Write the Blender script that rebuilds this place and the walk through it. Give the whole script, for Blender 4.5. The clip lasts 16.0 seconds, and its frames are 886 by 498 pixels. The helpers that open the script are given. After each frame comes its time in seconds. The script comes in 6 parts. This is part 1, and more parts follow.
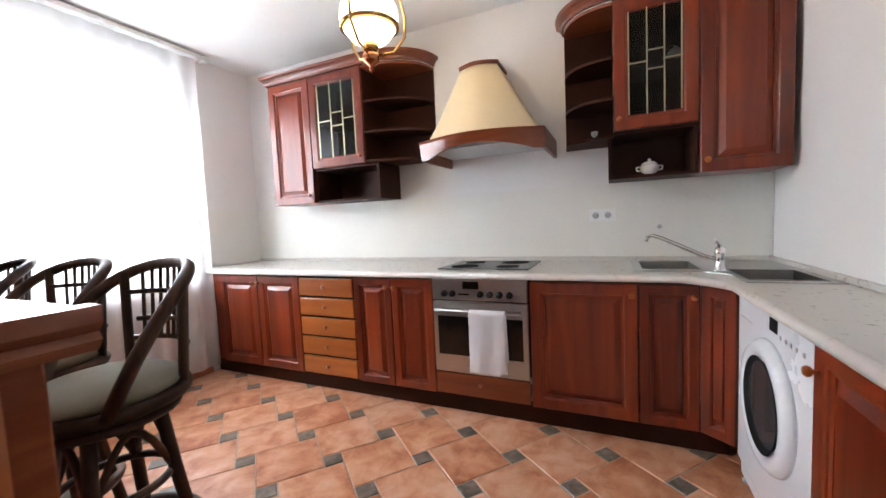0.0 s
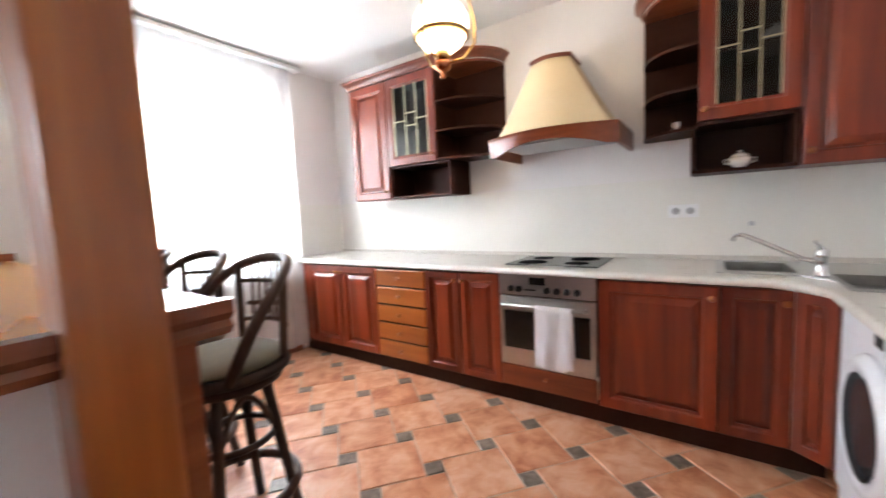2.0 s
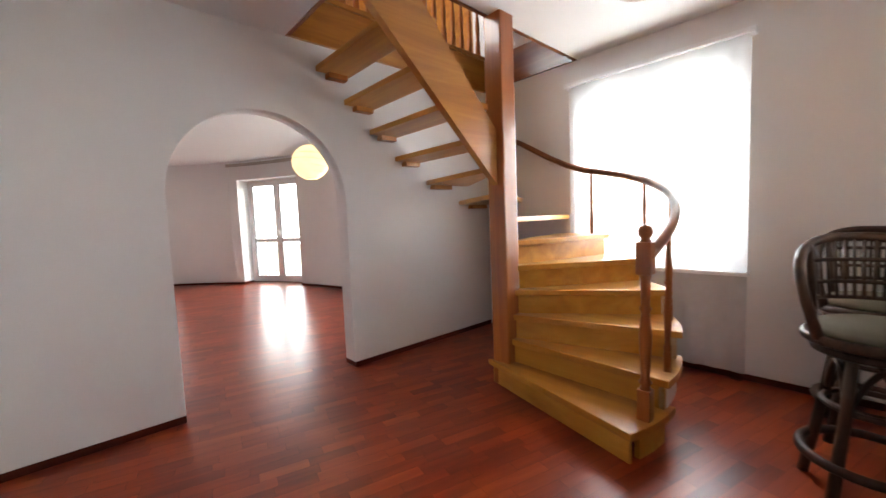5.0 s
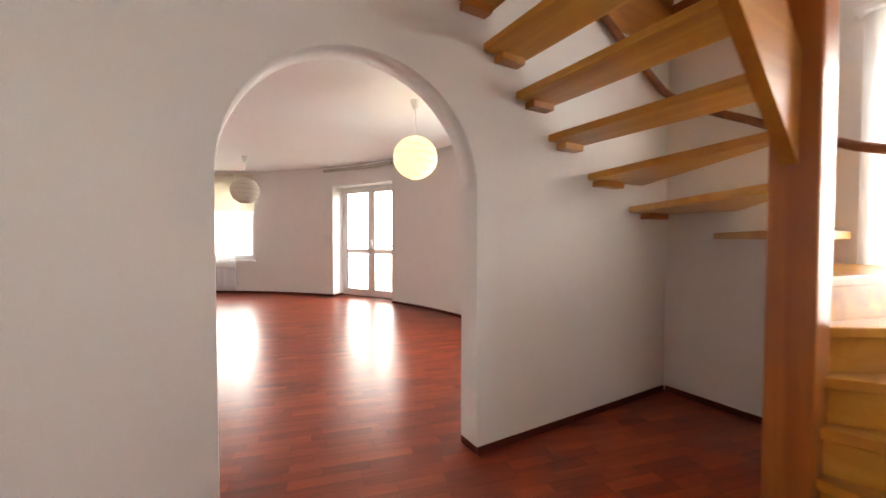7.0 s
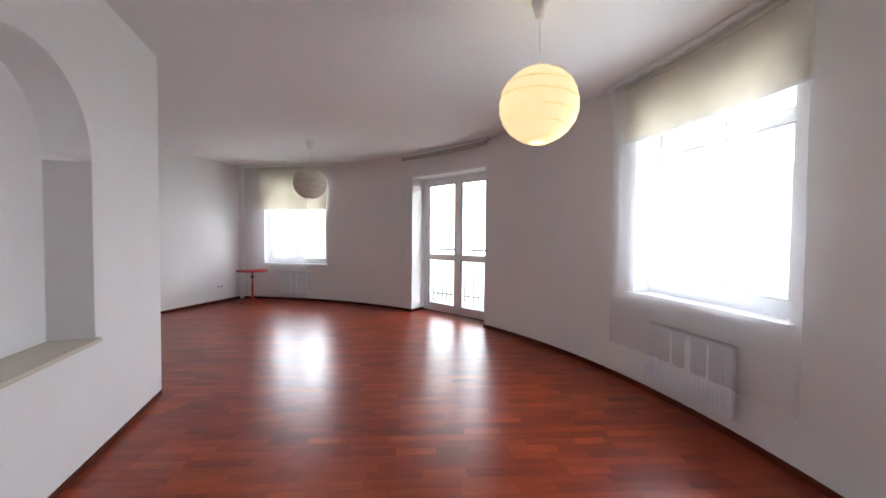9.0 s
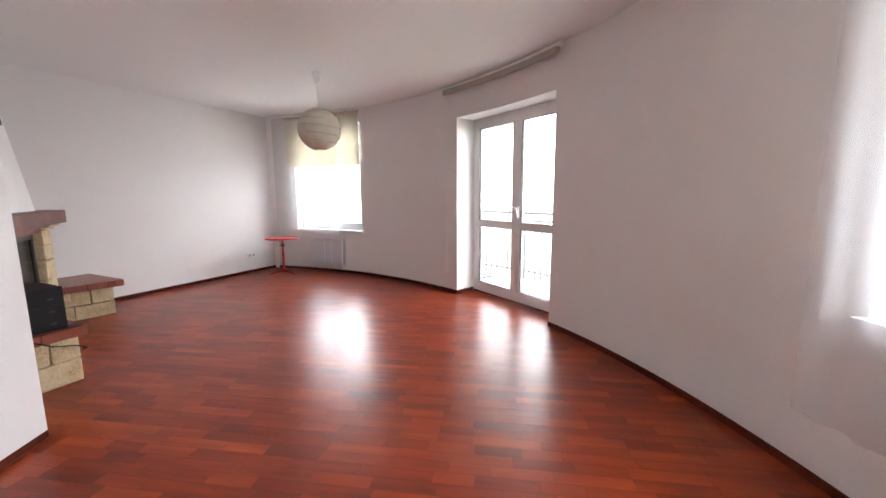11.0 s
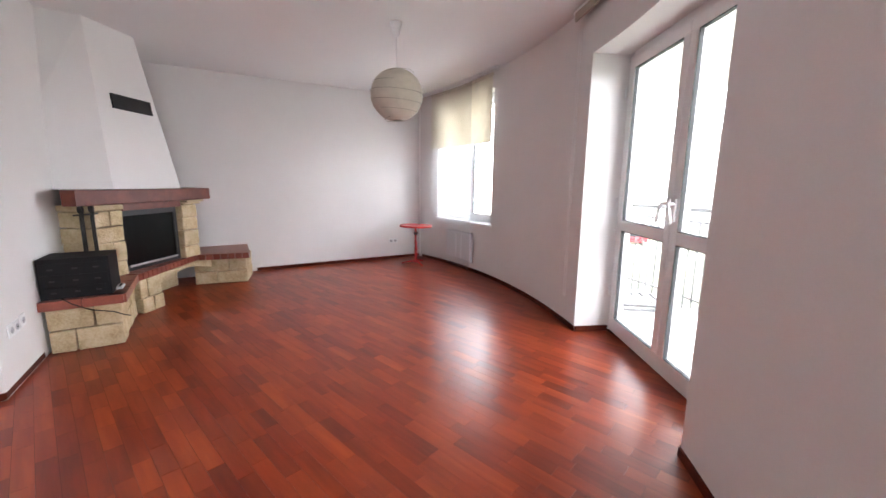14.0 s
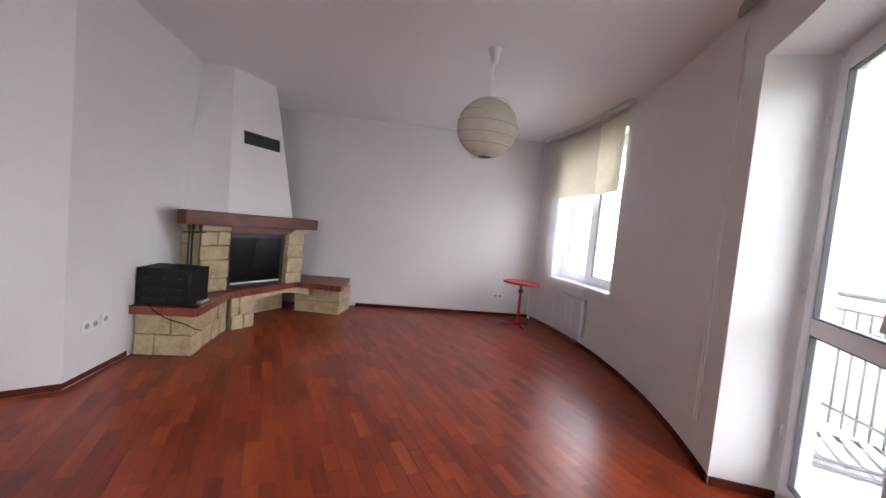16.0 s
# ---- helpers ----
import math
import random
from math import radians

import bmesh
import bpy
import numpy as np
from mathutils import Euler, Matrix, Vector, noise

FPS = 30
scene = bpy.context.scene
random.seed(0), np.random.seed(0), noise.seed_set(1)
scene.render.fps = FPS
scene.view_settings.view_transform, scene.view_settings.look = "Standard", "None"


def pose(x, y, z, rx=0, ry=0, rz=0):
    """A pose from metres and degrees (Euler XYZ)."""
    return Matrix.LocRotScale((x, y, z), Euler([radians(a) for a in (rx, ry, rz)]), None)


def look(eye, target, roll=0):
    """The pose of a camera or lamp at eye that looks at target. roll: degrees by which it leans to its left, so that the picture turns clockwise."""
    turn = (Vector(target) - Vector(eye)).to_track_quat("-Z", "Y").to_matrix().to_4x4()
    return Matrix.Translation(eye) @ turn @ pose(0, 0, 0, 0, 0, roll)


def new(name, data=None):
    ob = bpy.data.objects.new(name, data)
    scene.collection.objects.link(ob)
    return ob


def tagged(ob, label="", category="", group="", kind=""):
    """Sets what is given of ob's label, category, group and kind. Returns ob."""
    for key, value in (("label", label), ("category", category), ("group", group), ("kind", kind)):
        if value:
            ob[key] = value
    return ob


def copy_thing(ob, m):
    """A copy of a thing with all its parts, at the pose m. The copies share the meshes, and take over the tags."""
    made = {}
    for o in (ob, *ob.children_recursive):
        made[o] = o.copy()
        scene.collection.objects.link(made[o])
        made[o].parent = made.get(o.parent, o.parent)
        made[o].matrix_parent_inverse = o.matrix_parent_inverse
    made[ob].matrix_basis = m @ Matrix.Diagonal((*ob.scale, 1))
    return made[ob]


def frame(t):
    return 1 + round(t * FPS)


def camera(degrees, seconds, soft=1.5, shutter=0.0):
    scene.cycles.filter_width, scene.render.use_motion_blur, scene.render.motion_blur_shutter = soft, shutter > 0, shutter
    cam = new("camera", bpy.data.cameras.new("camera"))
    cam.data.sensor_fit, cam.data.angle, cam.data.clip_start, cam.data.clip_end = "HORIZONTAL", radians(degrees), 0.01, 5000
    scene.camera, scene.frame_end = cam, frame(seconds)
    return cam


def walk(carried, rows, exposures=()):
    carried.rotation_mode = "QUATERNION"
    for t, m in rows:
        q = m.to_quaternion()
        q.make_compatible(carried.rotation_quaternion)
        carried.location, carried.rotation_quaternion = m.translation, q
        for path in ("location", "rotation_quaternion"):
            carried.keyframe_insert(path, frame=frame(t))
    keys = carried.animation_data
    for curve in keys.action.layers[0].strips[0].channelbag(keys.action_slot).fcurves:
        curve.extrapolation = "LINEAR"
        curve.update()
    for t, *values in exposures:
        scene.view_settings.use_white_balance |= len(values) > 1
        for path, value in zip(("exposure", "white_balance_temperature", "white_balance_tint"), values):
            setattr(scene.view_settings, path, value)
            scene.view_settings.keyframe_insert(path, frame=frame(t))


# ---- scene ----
cam = camera(98.5, 16.0, shutter=0.4)
PATH = [
    (0, (3.17, 0.487, 1.206), (2.359, 2.309, 1.059), -2.7),
    (0.5, (3.132, 0.576, 1.233), (2.363, 2.416, 1.082), -2.9),
    (1, (3.149, 0.594, 1.246), (2.412, 2.448, 1.1), -3.3),
    (1.5, (3.202, 0.54, 1.254), (2.415, 2.373, 1.115), -3.8),
    (2, (3.228, 0.425, 1.251), (2.094, 2.062, 1.065), -2.8),
    (2.5, (3.251, 0.279, 1.259), (1.582, 1.368, 1.087), -2.5),
    (3, (3.241, 0.182, 1.244), (1.279, 0.549, 1.118), -2.6),
    (3.5, (3.328, 0.121, 1.261), (1.383, -0.335, 1.166), -2.5),
    (4, (3.351, 0.164, 1.255), (1.674, -0.92, 1.152), -2.0),
    (4.5, (3.439, 0.151, 1.254), (1.966, -1.193, 1.102), -2.1),
    (7, (3.041, -1.180, 1.215), (2.034, -2.907, 1.157), 0.0),
    (7.5, (2.947, -1.492, 1.201), (2.049, -3.278, 1.126), 0.6),
    (8, (2.703, -1.936, 1.241), (1.941, -3.784, 1.181), 0.8),
    (8.5, (2.564, -2.353, 1.231), (1.918, -4.246, 1.203), 0.5),
    (9, (2.468, -2.816, 1.281), (1.869, -4.723, 1.217), 0.5),
    (11.5, (1.556, -4.388, 1.322), (1.470, -6.364, 1.022), 0.5),
    (12, (1.405, -4.553, 1.288), (1.440, -6.533, 1.007), 1.8),
    (12.5, (1.145, -4.841, 1.295), (1.379, -6.803, 0.981), 1.8),
    (13, (0.954, -5.111, 1.286), (1.389, -7.035, 0.954), 2.3),
    (13.5, (0.699, -5.444, 1.265), (1.391, -7.290, 0.926), 1.6),
    (14, (0.498, -5.803, 1.264), (1.454, -7.526, 0.925), 0.5),
    (14.5, (0.446, -6.071, 1.233), (1.593, -7.681, 0.930), 0.7),
    (15, (0.365, -6.282, 1.214), (1.650, -7.792, 0.958), 2.7),
    (15.5, (0.421, -6.534, 1.242), (1.857, -7.914, 1.061), 4.8),
    (16, (0.452, -6.674, 1.238), (2.001, -7.934, 1.130), 5.5),
]
EXPOSURES = [(0.0, 0.60, 6100, 9), (1.5, 0.74, 6150, 9), (2.5, 0.93, 6250, 10), (3.0, 0.58, 5750, 8), (3.5, 0.62, 6300, 8), (4.5, 0.76, 6400, 8), (7.0, 1.0, 7300, 11), (7.6, 1.08, 7750, 11), (8.1, 0.82, 7750, 11),
             (8.5, 0.66, 7300, 11), (9.0, 0.17, 5950, 10), (9.2, 0.17, 5950, 10), (11.5, 0.74, 6300, 12), (12.5, 0.77, 6300, 12), (13.5, 0.7, 6200, 13), (14.0, 0.62, 6150, 13), (14.5, 0.24, 6100, 13), (15.0, -0.06, 6100, 13), (15.5, -0.22, 6100, 14), (16.0, 0.12, 6050, 15)]
walk(cam, [(t, look(eye, target, roll)) for t, eye, target, roll in PATH], EXPOSURES)

# ---- world and light ----
world = bpy.data.worlds.new("overcast")
scene.world = world
world.use_nodes = True
wn = world.node_tree
sky = wn.nodes.new("ShaderNodeTexSky")
sky.sky_type = "NISHITA"
sky.sun_disc = False
sky.sun_elevation = radians(38)
sky.sun_rotation = radians(-60)
sky.air_density, sky.dust_density = 1.0, 4.0
grey = wn.nodes.new("ShaderNodeHueSaturation")
grey.inputs["Saturation"].default_value = 0.25
wn.links.new(sky.outputs["Color"], grey.inputs["Color"])
wn.links.new(grey.outputs["Color"], wn.nodes["Background"].inputs["Color"])
wn.nodes["Background"].inputs["Strength"].default_value = 0.15

sun = bpy.data.lights.new("sun", "SUN")
sun.energy, sun.angle, sun.color = 0.8, radians(20), (1.0, 0.96, 0.9)
new("sun", sun).matrix_world = look((-20, -14, 22), (0, 0, 0))


def window_light(name, at, target, wide, high, watts):
    lamp = bpy.data.lights.new(name, "AREA")
    lamp.shape, lamp.size, lamp.size_y, lamp.energy = "RECTANGLE", wide, high, watts
    lamp.color = (0.95, 0.97, 1.0)
    new(name, lamp).matrix_world = look(at, target)


def bulb(name, at, watts, radius, color):
    lamp = bpy.data.lights.new(name, "POINT")
    lamp.energy, lamp.shadow_soft_size, lamp.color = watts, radius, color
    new(name, lamp).location = at


# the plan
CEIL = 2.66
WALL_E = 4.0          # right-hand kitchen wall
ARCH_Y0, ARCH_Y1 = -3.06, -2.90
CC, CR = Vector((6.074, -5.528)), 6.20   # centre and radius of the bowed wall


def on_bow(deg, r=CR, z=0.0):
    a = radians(deg)
    return Vector((CC.x + r * math.cos(a), CC.y + r * math.sin(a), z))


def bow_light(name, a0, a1, z0, z1, r, watts):
    mid = (a0 + a1) / 2
    at = on_bow(mid, r, (z0 + z1) / 2)
    wide = 2 * r * math.sin(radians(abs(a1 - a0) / 2))
    window_light(name, at, on_bow(mid, r - 1, (z0 + z1) / 2), wide, z1 - z0, watts)


window_light("kitchen_window_light", (-0.42, 1.90, 1.6), (1, 1.90, 1.6), 1.5, 1.9, 110)
window_light("hall_window_light", (-0.42, -1.17, 1.6), (1, -1.17, 1.6), 1.5, 1.9, 53)
bow_light("near_window_light", 168.0, 179.7, 0.7, 2.5, CR + 0.50, 70)
bow_light("far_window_light", 233.6, 246.4, 0.65, 2.5, CR + 0.50, 54)
# unseen lamp added to brighten the storey above the stairs
window_light("upper_window_light", (4.45, -4.2, 4.1), (1, -4.2, 4.1), 1.6, 1.3, 26)

# ---- materials ----


def material(name, rough=0.6, metal=0.0):
    m = bpy.data.materials.new(name)
    m.use_nodes = True
    b = m.node_tree.nodes["Principled BSDF"]
    b.inputs["Roughness"].default_value, b.inputs["Metallic"].default_value = rough, metal
    return m, m.node_tree, b


def node(t, kind, **values):
    n = t.nodes.new(kind)
    for k, v in values.items():
        n.inputs[k.replace("_", " ")].default_value = v
    return n


def ramp(t, fac, stops):
    r = t.nodes.new("ShaderNodeValToRGB")
    while len(r.color_ramp.elements) < len(stops):
        r.color_ramp.elements.new(0.5)
    for e, (p, c) in zip(r.color_ramp.elements, stops):
        e.position, e.color = p, (*c, 1)
    t.links.new(fac, r.inputs["Fac"])
    return r.outputs["Color"]


def coords(t, scale=(1, 1, 1), turn=0.0, generated=False):
    c = t.nodes.new("ShaderNodeTexCoord")
    m = t.nodes.new("ShaderNodeMapping")
    m.inputs["Scale"].default_value = scale
    m.inputs["Rotation"].default_value = (0, 0, radians(turn))
    t.links.new(c.outputs["Object"], m.inputs["Vector"])
    return m.outputs["Vector"]


def bump(t, b, height, strength, distance=0.01):
    n = t.nodes.new("ShaderNodeBump")
    n.inputs["Strength"].default_value, n.inputs["Distance"].default_value = strength, distance
    t.links.new(height, n.inputs["Height"])
    t.links.new(n.outputs["Normal"], b.inputs["Normal"])


def mottled(name, colors, scale=3.0, fine=60.0, rough=0.6, relief=0.15, metal=0.0, stretch=(1, 1, 1), rough_var=0.1, distance=0.004):
    """A surface with broad stains and a fine grain."""
    m, t, b = material(name, rough, metal)
    v = coords(t, stretch)
    n1 = node(t, "ShaderNodeTexNoise", Scale=scale, Detail=6.0, Roughness=0.6)
    n2 = node(t, "ShaderNodeTexNoise", Scale=fine, Detail=4.0)
    t.links.new(v, n1.inputs["Vector"])
    t.links.new(v, n2.inputs["Vector"])
    mix = t.nodes.new("ShaderNodeMath")
    mix.operation = "MULTIPLY_ADD"
    mix.inputs[1].default_value = 0.35
    t.links.new(n2.outputs["Fac"], mix.inputs[0])
    half = node(t, "ShaderNodeMath")
    half.operation = "MULTIPLY"
    half.inputs[1].default_value = 0.65
    t.links.new(n1.outputs["Fac"], half.inputs[0])
    t.links.new(half.outputs[0], mix.inputs[2])
    k = len(colors)
    t.links.new(ramp(t, mix.outputs[0], [(0.3 + 0.4 * i / (k - 1), c) for i, c in enumerate(colors)]), b.inputs["Base Color"])
    r = node(t, "ShaderNodeMapRange")
    r.inputs["To Min"].default_value, r.inputs["To Max"].default_value = max(0.02, rough - rough_var), min(1, rough + rough_var)
    t.links.new(n1.outputs["Fac"], r.inputs["Value"])
    t.links.new(r.outputs[0], b.inputs["Roughness"])
    if relief:
        bump(t, b, n2.outputs["Fac"], relief, distance)
    return m


def wood(name, dark, mid, light, axis="z", rough=0.35, grain=14.0, knots=True, coat=0.0, random_amount=0.25):
    """Lacquered timber with grain along one axis, its tone varied from piece to piece."""
    m, t, b = material(name, rough)
    stretch = {"x": (0.07, 1, 1), "y": (1, 0.07, 1), "z": (1, 1, 0.07)}[axis]
    info = t.nodes.new("ShaderNodeObjectInfo")
    v = coords(t, stretch)
    off = node(t, "ShaderNodeVectorMath")
    off.operation = "MULTIPLY_ADD"
    off.inputs[1].default_value = (7.0, 11.0, 5.0)
    t.links.new(info.outputs["Random"], off.inputs[0])
    t.links.new(v, off.inputs[2])
    n1 = node(t, "ShaderNodeTexNoise", Scale=grain, Detail=5.0, Roughness=0.6, Distortion=0.6)
    n2 = node(t, "ShaderNodeTexNoise", Scale=grain * 6, Detail=3.0)
    n3 = node(t, "ShaderNodeTexNoise", Scale=2.2, Detail=2.0)
    for n in (n1, n2, n3):
        t.links.new(off.outputs[0], n.inputs["Vector"])
    add = node(t, "ShaderNodeMath")
    add.operation = "MULTIPLY_ADD"
    add.inputs[1].default_value = random_amount
    t.links.new(info.outputs["Random"], add.inputs[0])
    t.links.new(n1.outputs["Fac"], add.inputs[2])
    sub = node(t, "ShaderNodeMath")
    sub.operation = "SUBTRACT"
    sub.inputs[1].default_value = random_amount / 2
    t.links.new(add.outputs[0], sub.inputs[0])
    t.links.new(ramp(t, sub.outputs[0], [(0.28, dark), (0.5, mid), (0.72, light)]), b.inputs["Base Color"])
    bump(t, b, n2.outputs["Fac"], 0.08, 0.002)
    if coat:
        b.inputs["Coat Weight"].default_value, b.inputs["Coat Roughness"].default_value = coat, 0.12
    return m


def plain(name, color, rough=0.5, metal=0.0, emit=None, strength=0.0):
    m, t, b = material(name, rough, metal)
    b.inputs["Base Color"].default_value = (*color, 1)
    if emit:
        b.inputs["Emission Color"].default_value, b.inputs["Emission Strength"].default_value = (*emit, 1), strength
    return m


def pane_glass(name, tint=(1, 1, 1), rough=0.0):
    m = bpy.data.materials.new(name)
    m.use_nodes = True
    t = m.node_tree
    t.nodes.remove(t.nodes["Principled BSDF"])
    clear = node(t, "ShaderNodeBsdfTransparent", Color=(*tint, 1))
    gloss = node(t, "ShaderNodeBsdfGlossy", Roughness=rough)
    edge = node(t, "ShaderNodeLayerWeight", Blend=0.5)
    power = node(t, "ShaderNodeMath")
    power.operation = "POWER"
    power.inputs[1].default_value = 4.0
    t.links.new(edge.outputs["Facing"], power.inputs[0])
    share = node(t, "ShaderNodeMath")
    share.operation = "MULTIPLY_ADD"
    share.inputs[1].default_value, share.inputs[2].default_value = 0.5, 0.025
    t.links.new(power.outputs[0], share.inputs[0])
    mix = t.nodes.new("ShaderNodeMixShader")
    t.links.new(share.outputs[0], mix.inputs[0])
    t.links.new(clear.outputs[0], mix.inputs[1])
    t.links.new(gloss.outputs[0], mix.inputs[2])
    t.links.new(mix.outputs[0], t.nodes["Material Output"].inputs["Surface"])
    return m


def sheer(name, color, clear, trans):
    """Thin woven cloth: part open weave, part light passing through the threads."""
    m = bpy.data.materials.new(name)
    m.use_nodes = True
    t = m.node_tree
    t.nodes.remove(t.nodes["Principled BSDF"])
    v = coords(t)
    n = node(t, "ShaderNodeTexNoise", Scale=9.0, Detail=4.0)
    t.links.new(v, n.inputs["Vector"])
    col = ramp(t, n.outputs["Fac"], [(0.3, tuple(c * 0.9 for c in color)), (0.7, color)])
    tr = node(t, "ShaderNodeBsdfTransparent")
    tl = t.nodes.new("ShaderNodeBsdfTranslucent")
    di = t.nodes.new("ShaderNodeBsdfDiffuse")
    t.links.new(col, tl.inputs["Color"])
    t.links.new(col, di.inputs["Color"])
    a = t.nodes.new("ShaderNodeMixShader")
    a.inputs[0].default_value = trans
    t.links.new(di.outputs[0], a.inputs[1])
    t.links.new(tl.outputs[0], a.inputs[2])
    c = t.nodes.new("ShaderNodeMixShader")
    c.inputs[0].default_value = clear
    t.links.new(a.outputs[0], c.inputs[1])
    t.links.new(tr.outputs[0], c.inputs[2])
    t.links.new(c.outputs[0], t.nodes["Material Output"].inputs["Surface"])
    return m


PLASTER = mottled("white_plaster", [(0.74, 0.72, 0.71), (0.80, 0.785, 0.775)], 1.2, 140, 0.75, 0.12, distance=0.002)
PLASTER_C = mottled("ceiling_paint", [(0.78, 0.775, 0.77), (0.82, 0.815, 0.81)], 0.8, 120, 0.8, 0.08, distance=0.002)
SPLASH = mottled("backsplash_paint", [(0.72, 0.71, 0.66), (0.78, 0.77, 0.73)], 1.5, 90, 0.5, 0.1, distance=0.002)
CHERRY = wood("cherry_door", (0.10, 0.012, 0.003), (0.175, 0.022, 0.005), (0.25, 0.038, 0.008), "z", 0.34, 10, coat=0.2)
CHERRY_H = wood("cherry_rail", (0.11, 0.022, 0.009), (0.18, 0.040, 0.014), (0.25, 0.062, 0.021), "x", 0.3, 10, coat=0.35)
CHERRY_L = wood("cherry_drawer", (0.25, 0.060, 0.010), (0.34, 0.092, 0.015), (0.42, 0.125, 0.022), "x", 0.3, 10, coat=0.35)
# near-black brown: shade of recesses and open shelves put into the colour
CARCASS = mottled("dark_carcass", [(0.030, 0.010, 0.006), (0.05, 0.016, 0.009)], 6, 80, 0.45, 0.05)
PINE = wood("yellow_pine", (0.40, 0.16, 0.020), (0.53, 0.235, 0.030), (0.62, 0.31, 0.048), "y", 0.32, 9, coat=0.25)
PINE_Z = wood("orange_pine_post", (0.23, 0.060, 0.013), (0.34, 0.098, 0.018), (0.44, 0.148, 0.029), "z", 0.32, 9, coat=0.25)
PINE_X = wood("orange_pine_beam", (0.30, 0.10, 0.016), (0.43, 0.165, 0.024), (0.53, 0.23, 0.036), "x", 0.32, 9, coat=0.25)
BAR_TOP = wood("bar_top_pine", (0.40, 0.155, 0.024), (0.53, 0.225, 0.034), (0.61, 0.30, 0.052), "x", 0.24, 8, coat=0.3)
BAR_EDGE = wood("bar_edge_stain", (0.13, 0.035, 0.015), (0.20, 0.06, 0.024), (0.27, 0.09, 0.035), "y", 0.25, 9, coat=0.4)
SKIRT = wood("brown_skirting", (0.055, 0.010, 0.005), (0.085, 0.016, 0.008), (0.12, 0.026, 0.012), "x", 0.6, 10)
RATTAN = wood("dark_rattan", (0.026, 0.013, 0.008), (0.048, 0.023, 0.013), (0.085, 0.042, 0.023), "z", 0.45, 18)
UPVC = mottled("white_upvc", [(0.78, 0.79, 0.80), (0.84, 0.845, 0.85)], 2, 60, 0.3, 0.02)
GLASS = pane_glass("clear_glass")
SHEER = sheer("white_sheer", (0.92, 0.93, 0.95), 0.42, 0.7)

RATTAN.node_tree.nodes["Principled BSDF"].inputs["Specular IOR Level"].default_value = 0.3
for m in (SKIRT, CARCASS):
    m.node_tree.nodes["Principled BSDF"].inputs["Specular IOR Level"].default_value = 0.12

# ---- mesh helpers ----


def box(bm, x0, y0, z0, x1, y1, z1, bevel=0.0):
    vs = [bm.verts.new(p) for p in ((x0, y0, z0), (x1, y0, z0), (x1, y1, z0), (x0, y1, z0), (x0, y0, z1), (x1, y0, z1), (x1, y1, z1), (x0, y1, z1))]
    fs = [bm.faces.new([vs[i] for i in f]) for f in ((3, 2, 1, 0), (4, 5, 6, 7), (0, 1, 5, 4), (1, 2, 6, 5), (2, 3, 7, 6), (3, 0, 4, 7))]
    if bevel:
        es = {e for f in fs for e in f.edges}
        bmesh.ops.bevel(bm, geom=list(es), offset=bevel, segments=2, affect="EDGES", profile=0.6)
    return vs


def boxed(x0, y0, z0, x1, y1, z1, bevel=0.0):
    bm = bmesh.new()
    box(bm, x0, y0, z0, x1, y1, z1, bevel)
    return bm


def prism(bm, pts, z0, z1, bevel=0.0):
    """A flat polygon (counter-clockwise from above) given thickness."""
    lo = [bm.verts.new((p[0], p[1], z0)) for p in pts]
    hi = [bm.verts.new((p[0], p[1], z1)) for p in pts]
    n = len(pts)
    fs = [bm.faces.new(lo[::-1]), bm.faces.new(hi)]
    fs += [bm.faces.new((lo[i], lo[(i + 1) % n], hi[(i + 1) % n], hi[i])) for i in range(n)]
    if bevel:
        es = list({e for f in fs[:2] for e in f.edges})
        bmesh.ops.bevel(bm, geom=es, offset=bevel, segments=2, affect="EDGES", profile=0.6)


def prismed(pts, z0, z1, bevel=0.0):
    bm = bmesh.new()
    prism(bm, pts, z0, z1, bevel)
    return bm


def upright(pts, d, at=(0, 0, 0), turn=0.0, bevel=0.0):
    """A polygon drawn in x and z, given the depth d along y, then turned about z and moved."""
    bm = prismed(pts, 0, d, bevel)
    bm.transform(Matrix.Translation(at) @ Matrix.Rotation(radians(turn), 4, "Z") @ Matrix(((1, 0, 0, 0), (0, 0, 1, 0), (0, 1, 0, 0), (0, 0, 0, 1))))
    bmesh.ops.recalc_face_normals(bm, faces=bm.faces)
    return bm


def lathe(profile, seg=24, at=(0, 0, 0), bm=None):
    """Rows of (radius, z) spun about the z axis."""
    bm = bm or bmesh.new()
    rings = []
    for r, z in profile:
        rings.append([bm.verts.new((at[0] + r * math.cos(2 * math.pi * i / seg), at[1] + r * math.sin(2 * math.pi * i / seg), at[2] + z)) for i in range(seg)])
    for a, b in zip(rings, rings[1:]):
        for i in range(seg):
            f = bm.faces.new((a[i], a[(i + 1) % seg], b[(i + 1) % seg], b[i]))
            f.smooth = True
    if profile[0][0] > 1e-5:
        bm.faces.new(rings[0][::-1])
    if profile[-1][0] > 1e-5:
        bm.faces.new(rings[-1])
    return bm


